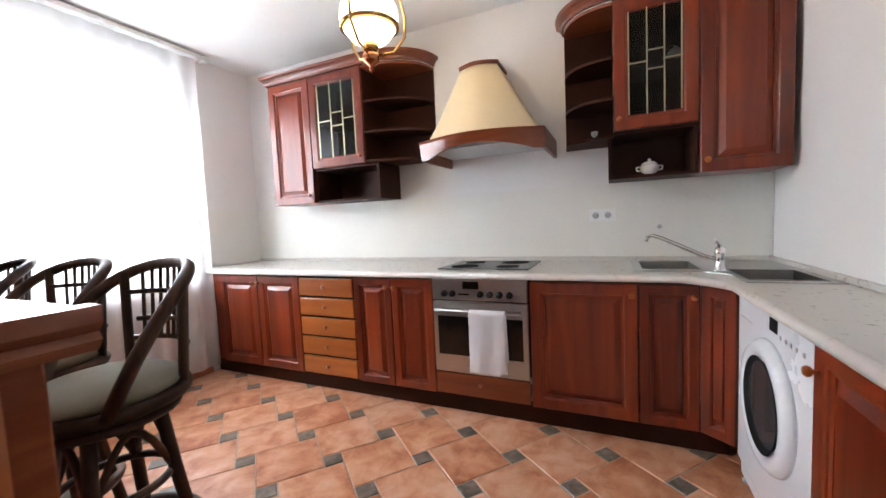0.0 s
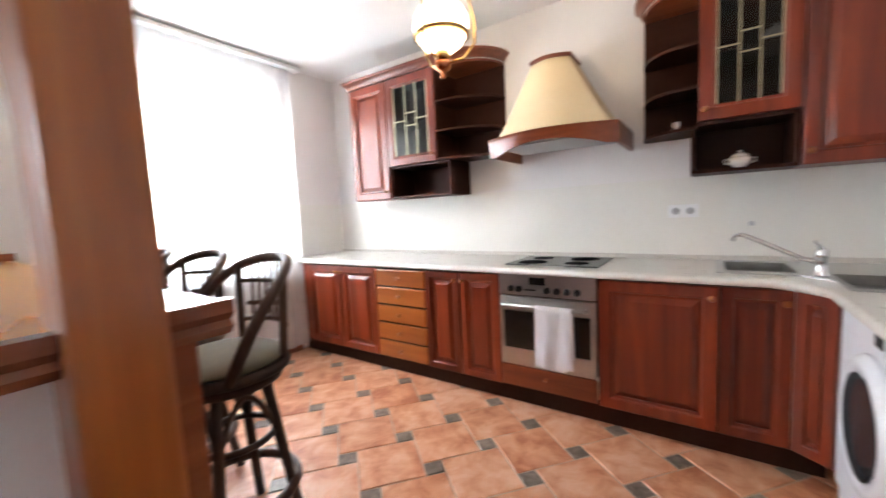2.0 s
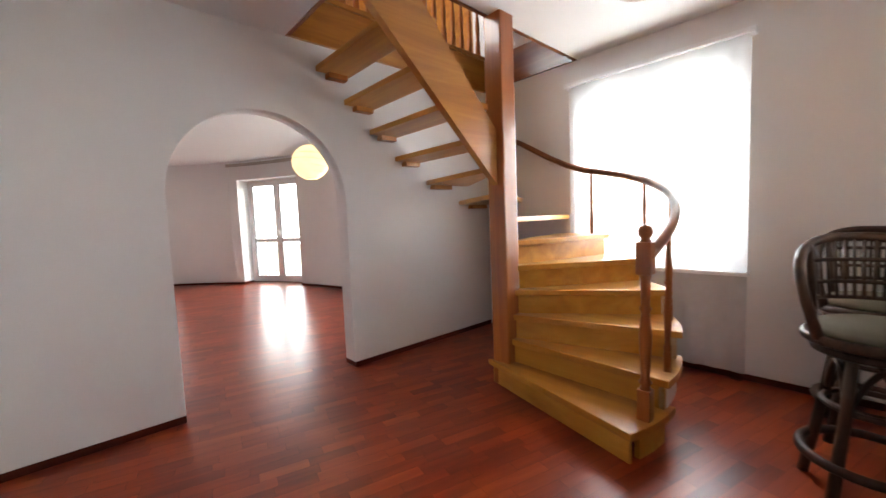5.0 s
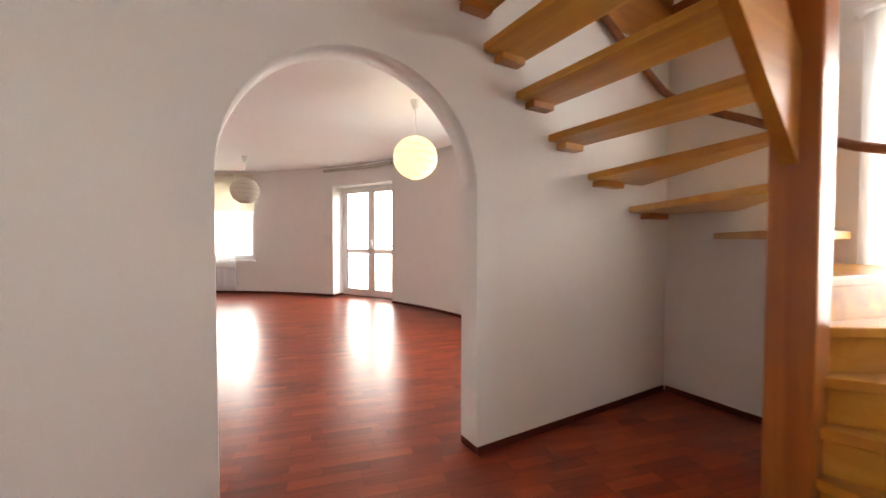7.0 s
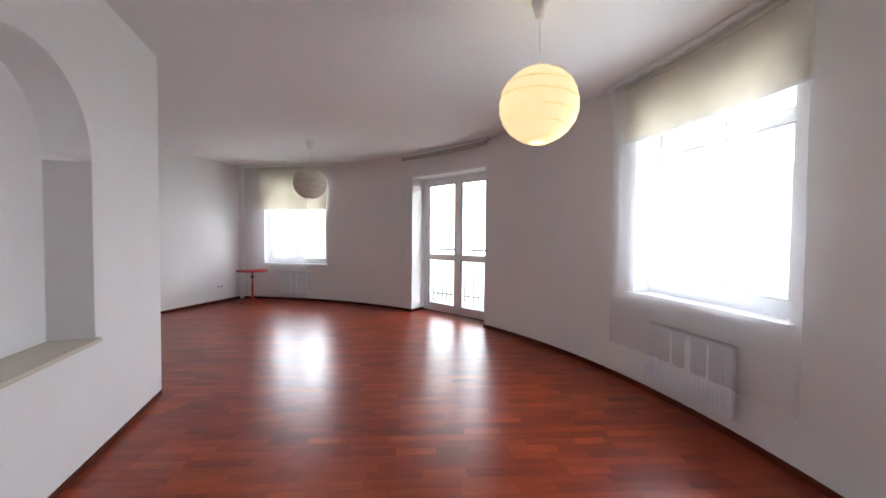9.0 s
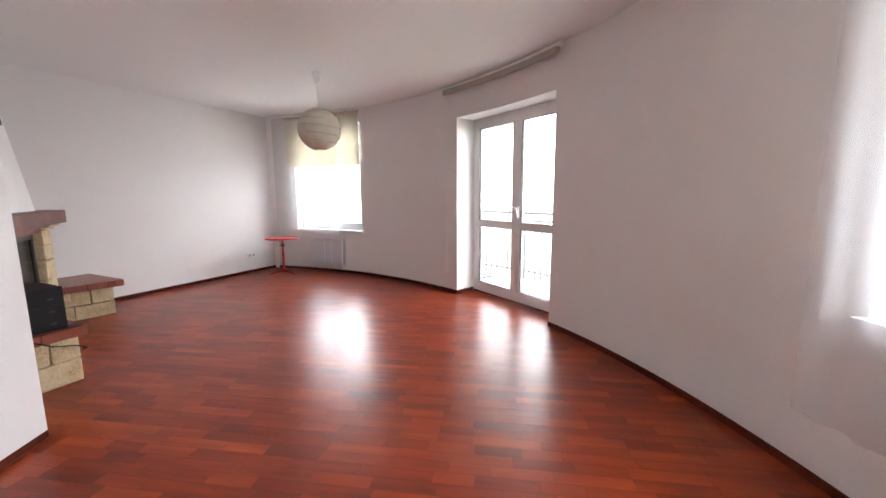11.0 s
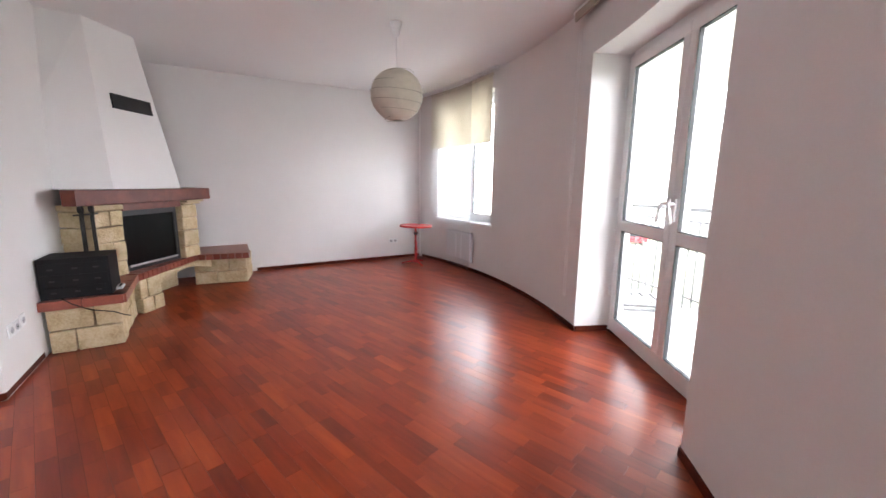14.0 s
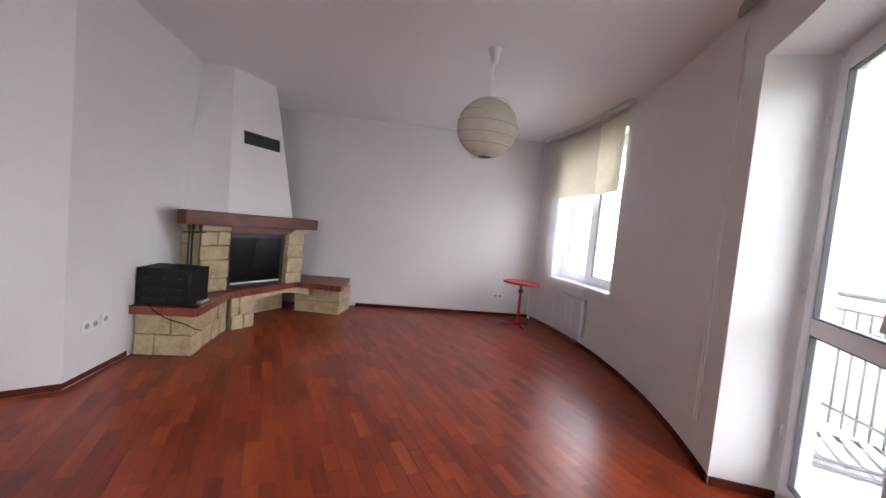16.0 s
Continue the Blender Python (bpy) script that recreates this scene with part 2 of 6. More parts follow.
def tube(points, radius, seg=8, bm=None, closed=False):
    """A round rod along a path; radius may be a function of 0..1."""
    bm = bm or bmesh.new()
    pts = [Vector(p) for p in points]
    n = len(pts)
    rings, up = [], None
    for i, p in enumerate(pts):
        d = (pts[(i + 1) % n] - pts[i - 1]) if closed else (pts[min(i + 1, n - 1)] - pts[max(i - 1, 0)])
        d.normalize()
        if up is None:
            up = Vector((0, 0, 1)) if abs(d.z) < 0.9 else Vector((1, 0, 0))
        side = d.cross(up).normalized()
        up = side.cross(d).normalized()
        r = radius(i / max(1, n - 1)) if callable(radius) else radius
        rings.append([bm.verts.new(p + r * (math.cos(2 * math.pi * k / seg) * side + math.sin(2 * math.pi * k / seg) * up)) for k in range(seg)])
    for a, b in list(zip(rings, rings[1:])) + ([(rings[-1], rings[0])] if closed else []):
        for k in range(seg):
            f = bm.faces.new((a[k], a[(k + 1) % seg], b[(k + 1) % seg], b[k]))
            f.smooth = True
    if not closed:
        bm.faces.new(rings[0][::-1])
        bm.faces.new(rings[-1])
    bmesh.ops.recalc_face_normals(bm, faces=bm.faces)
    return bm


def arc_points(c, r, a0, a1, n, z=0.0):
    return [(c[0] + r * math.cos(radians(a0 + (a1 - a0) * i / n)), c[1] + r * math.sin(radians(a0 + (a1 - a0) * i / n)), z) for i in range(n + 1)]


def arc_band(bm, a0, a1, r0, r1, z0, z1, step=1.2):
    """A curved block between two radii about the bow's centre."""
    n = max(1, int(abs(a1 - a0) / step))
    rows = []
    for i in range(n + 1):
        a = radians(a0 + (a1 - a0) * i / n)
        c, s = math.cos(a), math.sin(a)
        rows.append([bm.verts.new((CC.x + r * c, CC.y + r * s, z)) for r, z in ((r0, z0), (r1, z0), (r1, z1), (r0, z1))])
    for a, b in zip(rows, rows[1:]):
        for k in range(4):
            bm.faces.new((a[k], b[k], b[(k + 1) % 4], a[(k + 1) % 4]))
    bm.faces.new(rows[0])
    bm.faces.new(rows[-1][::-1])


def mesh_of(name, bm, mat):
    bmesh.ops.recalc_face_normals(bm, faces=bm.faces)
    me = bpy.data.meshes.new(name)
    bm.to_mesh(me)
    bm.free()
    me.materials.append(mat)
    return me


def part(name, bm, mat, parent=None, label=""):
    ob = new(name, mesh_of(name, bm, mat))
    if parent:
        ob.parent = parent
    return tagged(ob, label)


def thing(name, label, category, at=(0, 0, 0), turn=0.0, group="", kind=""):
    ob = new(name)
    ob.matrix_world = pose(*at, 0, 0, turn)
    bpy.context.view_layer.update()
    return tagged(ob, label, category, group, kind)


def structure(name, bm, mat, label, category):
    return tagged(part(name, bm, mat), label, category, kind="structure")


# ---- floor, ceiling and walls ----


def wall_with_holes(u0, u1, z1, holes, put):
    """Blocks of a straight wall round its rectangular openings (u0, u1, z0, z1)."""
    bm = bmesh.new()
    edges = sorted({u0, u1, *(h[0] for h in holes), *(h[1] for h in holes)})
    for a, b in zip(edges, edges[1:]):
        mine = [h for h in holes if h[0] < b - 1e-6 and h[1] > a + 1e-6]
        z = 0.0
        for h in sorted(mine, key=lambda h: h[2]):
            if h[2] > z:
                put(bm, a, b, z, h[2])
            z = h[3]
        if z < z1:
            put(bm, a, b, z, z1)
    return bm


KWIN = (1.27, 2.53, 0.78, 2.44)    # kitchen window: y0, y1, z0, z1
HWIN = (-1.80, -0.53, 0.76, 2.38)   # hall window

bm = wall_with_holes(-3.05, 3.5, 5.2, [KWIN, HWIN], lambda b, a, c, z, y: box(b, -0.32, a, z, 0, c, y))
structure("wall_upper_west", boxed(-0.32, -6.0, 2.92, 0, -3.05, 5.2), PINE_X, "pine-boarded wall of the upper storey", "wall")
structure("wall_west", bm, PLASTER, "white plastered wall with two window openings", "wall")
structure("wall_north", boxed(0, 3.2, 0, 4.3, 3.5, 5.2), PLASTER, "white plastered wall behind the kitchen units", "wall")
structure("wall_east", boxed(WALL_E, -2.9, 0, 4.3, 3.2, 5.2), PLASTER, "white plastered wall beside the washing machine", "wall")


def arch_wall():
    """The wall with the round-headed passage."""
    x0, x1, spring, top = 1.82, 3.06, 1.47, 2.09
    cx, rx, rz = (x0 + x1) / 2, (x1 - x0) / 2, top - spring
    n = 28
    head = [(cx - rx * math.cos(math.pi * i / n), spring + rz * math.sin(math.pi * i / n)) for i in range(n + 1)]
    bm = bmesh.new()
    box(bm, 0, ARCH_Y0, 0, x0, ARCH_Y1, CEIL)
    box(bm, x1, ARCH_Y0, 0, 4.3, ARCH_Y1, CEIL)
    front = [bm.verts.new((x, ARCH_Y1, z)) for x, z in head]
    back = [bm.verts.new((x, ARCH_Y0, z)) for x, z in head]
    ft = [bm.verts.new((x, ARCH_Y1, CEIL)) for x, z in head]
    bt = [bm.verts.new((x, ARCH_Y0, CEIL)) for x, z in head]
    for i in range(n):
        bm.faces.new((front[i], front[i + 1], ft[i + 1], ft[i]))
        bm.faces.new((back[i + 1], back[i], bt[i], bt[i + 1]))
        f = bm.faces.new((front[i + 1], front[i], back[i], back[i + 1]))
        f.smooth = True
    return bm


structure("wall_arch", arch_wall(), PLASTER, "white wall with a round-arched passage to the living room", "wall")

# bowed wall of the living room: openings by angle
DOOR_A, NEAR_A, FAR_A = (201.2, 215.6), (168.0, 179.7), (233.6, 246.4)
DOOR_TOP, NEAR_Z, FAR_Z = 2.27, (0.79, 2.45), (0.70, 2.45)
BOW0, BOW1, THICK = 157.4, 252.0, 0.44
bm = bmesh.new()
for a0, a1, z0, z1 in ((BOW0, NEAR_A[0], 0, CEIL), (NEAR_A[0], NEAR_A[1], 0, NEAR_Z[0]), (NEAR_A[0], NEAR_A[1], NEAR_Z[1], CEIL),
                       (NEAR_A[1], DOOR_A[0], 0, CEIL), (DOOR_A[0], DOOR_A[1], DOOR_TOP, CEIL), (DOOR_A[1], FAR_A[0], 0, CEIL),
                       (FAR_A[0], FAR_A[1], 0, FAR_Z[0]), (FAR_A[0], FAR_A[1], FAR_Z[1], CEIL), (FAR_A[1], BOW1, 0, CEIL)):
    arc_band(bm, a0, a1, CR, CR + THICK, z0, z1)
structure("wall_bowed", bm, PLASTER, "bowed white wall with two windows and a balcony door", "wall")

# straight walls of the living room
NICHE_X = 3.70
J0 = Vector((3.70, -6.36))                      # end of the niche wall
FW_DIR = Vector((0.8706, -0.4919))              # along the wall left of the fireplace
TW_DIR = Vector((-0.523, -0.852))               # along the wall behind the red table
CORNER = Vector((6.29, -7.82))
T1 = Vector((4.06, -11.45))


def thick_line(bm, p, q, d, z0, z1, over=0.0):
    """A straight wall from p to q, thickened by d to the left of p->q."""
    u = (q - p).normalized()
    nrm = Vector((-u.y, u.x)) * d
    p, q = p - u * over, q + u * over
    prism(bm, [p, q, q + nrm, p + nrm] if d > 0 else [q, p, p + nrm, q + nrm], z0, z1)


def niche_wall():
    """A wall with a shallow round-headed recess."""
    y0, y1, sill, spring, top, deep = -5.45, -4.50, 0.665, 1.68, 2.15, 0.22
    cy, ry, rz, n = (y0 + y1) / 2, (y1 - y0) / 2, top - spring, 24
    head = [(cy - ry * math.cos(math.pi * i / n), spring + rz * math.sin(math.pi * i / n)) for i in range(n + 1)]
    bm = bmesh.new()
    x0, x1 = NICHE_X, NICHE_X + 0.45
    end = J0.y
    box(bm, x0, y1, 0, x1, ARCH_Y0, CEIL)
    prism(bm, [(J0.x, end), (x1, end), (x1, y0), (x0, y0)], 0, CEIL)
    box(bm, x0, y0, 0, x1, y1, sill)
    f0 = [bm.verts.new((x0, y, z)) for y, z in head]
    b0 = [bm.verts.new((x0 + deep, y, z)) for y, z in head]
    t0 = [bm.verts.new((x0, y, CEIL)) for y, z in head]
    for i in range(n):
        bm.faces.new((f0[i], t0[i], t0[i + 1], f0[i + 1]))
        q = bm.faces.new((f0[i], f0[i + 1], b0[i + 1], b0[i]))
        q.smooth = True
    lo = [bm.verts.new((x0 + deep, y, sill)) for y in (y0, y1)]
    bm.faces.new([lo[0], *b0, lo[1]])
    bmesh.ops.remove_doubles(bm, verts=bm.verts, dist=1e-5)
    return bm


structure("wall_niche", niche_wall(), PLASTER, "white wall with a round-headed recess", "wall")
bm = bmesh.new()
thick_line(bm, J0, CORNER, 0.3, 0, CEIL)
structure("wall_fireplace", bm, PLASTER, "white wall beside the fireplace", "wall")
bm = bmesh.new()
thick_line(bm, T1, CORNER, -0.3, 0, CEIL, 0.4)
structure("wall_table", bm, PLASTER, "long white wall behind the red table", "wall")

# ceilings: the slab is open over the stairs
WELL_X, WELL_Y = 2.24, -1.77
bm = bmesh.new()
box(bm, WELL_X, ARCH_Y1, CEIL, WALL_E, WELL_Y, 2.92)
box(bm, 0, WELL_Y, CEIL, WALL_E, 3.2, 2.92)
structure("ceiling", bm, PLASTER_C, "white painted ceiling of kitchen and hall", "ceiling")
bm = bmesh.new()
prism(bm, [(-0.6, -12.8), (7.0, -12.8), (7.0, ARCH_Y1 - 0.005), (-0.6, ARCH_Y1 - 0.005)], CEIL, 2.92)
structure("ceiling_living_room", bm, PLASTER_C, "white painted ceiling of the living room", "ceiling")
structure("wall_upper_south", boxed(0, -6.2, 2.92, WALL_E, -6.0, 5.2), PINE_X, "pine-boarded wall of the upper storey", "wall")
# unseen wall; its opening is added to let the upper lamp shine in
bm = bmesh.new()
box(bm, WALL_E, -6.2, 2.92, 4.3, -2.9, 3.4)
box(bm, WALL_E, -6.2, 4.8, 4.3, -2.9, 5.2)
box(bm, WALL_E, -6.2, 3.4, 4.3, -5.0, 4.8)
box(bm, WALL_E, -3.4, 3.4, 4.3, -2.9, 4.8)
structure("wall_upper_east", bm, PLASTER, "unseen white wall of the upper storey, opening added for light", "wall")
structure("ceiling_upper", boxed(-0.32, -6.2, 5.2, 4.3, 3.5, 5.35), PINE_X, "pine-boarded ceiling of the upper storey", "ceiling")


# ---- windows ----


def casement(name, label, wide, high, m, bars, sill_depth=0.0, lower=None):
    """A white plastic window: outer frame, sashes between the given upright bars, panes. Local x across, z up, y outwards."""
    ob = thing(name, label, "window", kind="structure")
    ob.matrix_world = m
    bm = bmesh.new()
    f = 0.06
    box(bm, 0, 0, 0, wide, 0.07, f)
    box(bm, 0, 0, high - f, wide, 0.07, high)
    for x in (0, wide - f):
        box(bm, x, 0, f, x + f, 0.07, high - f)
    part("window_frame", bm, UPVC, ob)
    xs = [f, *bars, wide - f]
    for a, b in zip(xs, xs[1:]):
        levels = [f, *(lower or []), high - f]
        bm = bmesh.new()
        s = 0.07
        y0, y1 = -0.022, 0.05
        box(bm, a, y0, f, b, y1, f + s, 0.006)
        box(bm, a, y0, high - f - s, b, y1, high - f, 0.006)
        for x in (a, b - s):
            box(bm, x, y0, f + s, x + s, y1, high - f - s, 0.006)
        for z in lower or []:
            box(bm, a + s, y0, z - 0.04, b - s, y1, z + 0.04, 0.006)
        part("sash", bm, UPVC, ob)
        for z0, z1 in zip(levels, levels[1:]):
            p0 = z0 + (s if z0 == f else 0.04)
            p1 = z1 - (s if z1 == high - f else 0.04)
            pane = part("pane", boxed(a + s, 0.012, p0, b - s, 0.026, p1), GLASS, ob)
            pane.visible_shadow = False
            bm = bmesh.new()
            g = 0.006
            box(bm, a + s, y0 + 0.004, p0, a + s + g, y0 + 0.03, p1)
            box(bm, b - s - g, y0 + 0.004, p0, b - s, y0 + 0.03, p1)
            box(bm, a + s + g, y0 + 0.004, p0, b - s - g, y0 + 0.03, p0 + g)
            box(bm, a + s + g, y0 + 0.004, p1 - g, b - s - g, y0 + 0.03, p1)
            part("gasket", bm, GASKET, ob)
    return ob


GASKET = plain("dark_rubber_gasket", (0.05, 0.052, 0.055), 0.6)


def bow_pose(a0, a1, r, z):
    """Local x along the chord from a1 to a0 as seen from the room, y outwards."""
    p, q = on_bow(a0, r, z), on_bow(a1, r, z)
    u = (q - p).normalized()
    nrm = Vector((u.y, -u.x, 0))
    if nrm.dot(p - Vector((CC.x, CC.y, z))) < 0:
        nrm = -nrm
    m = Matrix.Identity(4)
    m.col[0][:3], m.col[1][:3], m.col[2][:3], m.col[3][:3] = u, nrm, Vector((0, 0, 1)), p
    return m, (q - p).length


def west_pose(y0, z):
    """Local x along +y, local y outwards (-x)."""
    return Matrix(((0, -1, 0, -0.12), (1, 0, 0, y0), (0, 0, 1, z), (0, 0, 0, 1)))


def bow_opening(a0, a1, r, z0, z1, name, label, bars_at, lower):
    m, wide = bow_pose(a0, a1, r, z0)
    return casement(name, label, wide, z1 - z0, m, [wide * b for b in bars_at], lower=lower)


casement("window_1", "white plastic kitchen window behind sheer curtain", KWIN[1] - KWIN[0], KWIN[3] - KWIN[2], west_pose(KWIN[0], KWIN[2]), [(KWIN[1] - KWIN[0]) * 0.5])
casement("window_2", "white plastic hall window behind sheer curtain", HWIN[1] - HWIN[0], HWIN[3] - HWIN[2], west_pose(HWIN[0], HWIN[2]), [(HWIN[1] - HWIN[0]) * 0.5])
bow_opening(*NEAR_A, CR + 0.16, NEAR_Z[0], NEAR_Z[1], "window_3", "white plastic living room window with fanlight bar", [0.5], [1.22])
bow_opening(*FAR_A, CR + 0.16, FAR_Z[0], FAR_Z[1], "window_4", "white plastic corner window of the living room", [0.5], None)
door = bow_opening(DOOR_A[0] + 0.1, DOOR_A[1] - 0.1, CR + 0.31, 0.02, DOOR_TOP, "door_1", "white double-leaf glazed balcony door, closed", [0.5], [0.92])

# ---- more materials ----
STEEL = mottled("brushed_steel", [(0.42, 0.41, 0.40), (0.55, 0.54, 0.53)], 3, 200, 0.32, 0.05, metal=1.0, stretch=(0.1, 1, 1))
# steel darkened to put the shade of deep bowls into the colour
SHADED_STEEL = mottled("basin_steel", [(0.26, 0.25, 0.24), (0.38, 0.37, 0.36)], 5, 120, 0.4, 0.05, metal=1.0)
CHROME = plain("chrome", (0.75, 0.75, 0.76), 0.08, 1.0)
BRASS = mottled("aged_brass", [(0.42, 0.25, 0.09), (0.58, 0.38, 0.15)], 8, 60, 0.25, 0.05, metal=1.0)
COPPER = mottled("copper_bowl", [(0.38, 0.13, 0.06), (0.5, 0.2, 0.09)], 8, 60, 0.25, 0.05, metal=1.0)
BLACK = mottled("black_plastic", [(0.008, 0.008, 0.009), (0.016, 0.016, 0.018)], 5, 90, 0.6, 0.05)
BLACK.node_tree.nodes["Principled BSDF"].inputs["Specular IOR Level"].default_value = 0.15
IRON = mottled("black_iron", [(0.010, 0.010, 0.010), (0.028, 0.027, 0.026)], 9, 120, 0.5, 0.2)
SMOKE = plain("oven_glass", (0.010, 0.008, 0.007), 0.1)
WASHGLASS = plain("washer_glass", (0.045, 0.05, 0.055), 0.06)
SOOTGLASS = plain("sooty_stove_glass", (0.006, 0.006, 0.006), 0.22)
SOOTGLASS.node_tree.nodes["Principled BSDF"].inputs["Specular IOR Level"].default_value = 0.18
HOB = plain("black_ceramic_hob", (0.02, 0.021, 0.022), 0.25)
WORKTOP = mottled("pale_stone_worktop", [(0.57, 0.54, 0.50), (0.59, 0.56, 0.52), (0.61, 0.58, 0.54)], 30, 260, 0.3, 0.04)
ENAMEL = mottled("white_enamel", [(0.76, 0.79, 0.83), (0.80, 0.83, 0.87)], 2, 40, 0.25, 0.01)
GREYPLASTIC = plain("grey_plastic", (0.45, 0.46, 0.48), 0.4)
CERAMIC = plain("white_china", (0.78, 0.78, 0.76), 0.2)
CREAM = mottled("cream_hood_plaster", [(0.74, 0.60, 0.38), (0.80, 0.67, 0.45)], 3, 90, 0.6, 0.2)
LEAD = plain("brass_leading", (0.55, 0.48, 0.32), 0.35, 0.8)
CABGLASS = pane_glass("cabinet_glass", (0.55, 0.55, 0.55), 0.02)
TOWEL = mottled("white_towel", [(0.68, 0.69, 0.74), (0.80, 0.80, 0.83)], 6, 220, 0.9, 0.5, distance=0.006)
SEAT = mottled("olive_grey_seat_cloth", [(0.15, 0.135, 0.095), (0.215, 0.195, 0.14)], 7, 260, 0.85, 0.4)
SANDSTONE = mottled("sandstone", [(0.34, 0.24, 0.12), (0.53, 0.42, 0.25), (0.64, 0.54, 0.37)], 9, 60, 0.8, 0.7, distance=0.012)
HEARTH_TILE = mottled("red_clay_tile", [(0.15, 0.035, 0.022), (0.22, 0.055, 0.033), (0.28, 0.075, 0.045)], 9, 90, 0.35, 0.15)
MANTEL = wood("mantel_stain", (0.10, 0.022, 0.012), (0.15, 0.036, 0.019), (0.20, 0.052, 0.028), "x", 0.5, 9)
SOOT = mottled("soot", [(0.010, 0.009, 0.008), (0.03, 0.026, 0.022)], 6, 70, 0.85, 0.4)
RED = mottled("red_lacquer", [(0.42, 0.035, 0.035), (0.50, 0.05, 0.045)], 4, 80, 0.25, 0.03)
RAIL = wood("handrail_brown", (0.15, 0.050, 0.020), (0.23, 0.080, 0.028), (0.31, 0.115, 0.042), "x", 0.45, 10)
SHEER_OPEN = sheer("open_white_sheer", (0.92, 0.93, 0.95), 0.76, 0.5)
BLIND = sheer("cream_blind_cloth", (0.82, 0.78, 0.67), 0.04, 0.36)
BLIND_UP = mottled("gathered_blind_cloth", [(0.36, 0.33, 0.29), (0.47, 0.43, 0.38)], 6, 160, 0.85, 0.3, stretch=(1, 1, 8))
SILL = mottled("niche_sill_stone", [(0.50, 0.45, 0.36), (0.60, 0.55, 0.45)], 6, 100, 0.4, 0.1)


def paper(name, color, strength):
    """Ribbed rice paper, glowing where a bulb burns inside."""
    m, t, b = material(name, 0.9)
    v = coords(t)
    n = node(t, "ShaderNodeTexNoise", Scale=14.0, Detail=6.0)
    t.links.new(v, n.inputs["Vector"])
    col = ramp(t, n.outputs["Fac"], [(0.3, tuple(c * 0.88 for c in color)), (0.7, color)])
    t.links.new(col, b.inputs["Base Color"])
    if strength:
        t.links.new(col, b.inputs["Emission Color"])
        b.inputs["Emission Strength"].default_value = strength
    bump(t, b, n.outputs["Fac"], 0.3, 0.004)
    return m


PAPER = paper("rice_paper", (0.66, 0.61, 0.52), 0.0)
PAPER_LIT = paper("lit_rice_paper", (0.98, 0.76, 0.38), 0.85)
OPAL = plain("lit_opal_glass", (0.9, 0.87, 0.8), 0.25, emit=(1.0, 0.82, 0.55), strength=4.5)
OPAL.node_tree.nodes["Principled BSDF"].inputs["Alpha"].default_value = 0.5

# ---- kitchen ----


def panel_door(parent, x0, x1, z0, z1, y, knob=None, mat=None, face=None, glass=False):
    """A framed door with a raised, bevelled field; face is the matrix that turns it for another wall."""
    mat = mat or CHERRY
    s = 0.062 if x1 - x0 > 0.3 else 0.05
    g = 0.016
    a, b, c, d = x0 + s, x1 - s, z0 + s, z1 - s
    e = 0.004
    rings = [(0, y + 0.022), (0, y + e), (e, y), (s - 0.006, y), (s, y + 0.005), (s + 0.002, y + 0.011), (s + g, y + 0.014), (s + g, y + 0.022)]
    bm = bmesh.new()
    loops = [[bm.verts.new((px, yy, pz)) for px, pz in ((x0 + k, z0 + k), (x1 - k, z0 + k), (x1 - k, z1 - k), (x0 + k, z1 - k))] for k, yy in rings]
    for p, q in zip(loops, loops[1:] + loops[:1]):
        for i in range(4):
            bm.faces.new((p[i], p[(i + 1) % 4], q[(i + 1) % 4], q[i]))
    door_ob = part("door", bm, mat, parent)
    if not glass:
        bm = bmesh.new()
        h = 0.03
        outer = [(a + g, c + g), (b - g, c + g), (b - g, d - g), (a + g, d - g)]
        inner = [(a + g + h, c + g + h), (b - g - h, c + g + h), (b - g - h, d - g - h), (a + g + h, d - g - h)]
        vo = [bm.verts.new((x, y + 0.020, z)) for x, z in outer]
        vi = [bm.verts.new((x, y + 0.004, z)) for x, z in inner]
        bm.faces.new(vi)
        for i in range(4):
            bm.faces.new((vo[i], vo[(i + 1) % 4], vi[(i + 1) % 4], vi[i]))
        part("field", bm, mat, door_ob)
    if knob:
        k = lathe([(0.006, 0), (0.006, 0.012), (0.014, 0.018), (0.016, 0.026), (0.011, 0.033), (0.0001, 0.035)], 12)
        k.transform(Matrix.Translation((knob[0], y, knob[1])) @ Matrix.Rotation(radians(90), 4, "X"))
        part("knob", k, CHERRY_L, door_ob, "turned wooden knob")
    if face:
        for o in (door_ob, *door_ob.children):
            o.data.transform(face)
    return door_ob


def base_unit(x0, x1, knob_right, label):
    ob = thing("base_cabinet", label, "cabinet", group="kitchen base units")
    part("body", boxed(x0 + 0.002, 2.624, 0.12, x1 - 0.002, 3.19, 0.858), CARCASS, ob)
    panel_door(ob, x0 + 0.003, x1 - 0.003, 0.125, 0.845, 2.60, (x1 - 0.03 if knob_right else x0 + 0.03, 0.79))
    return ob


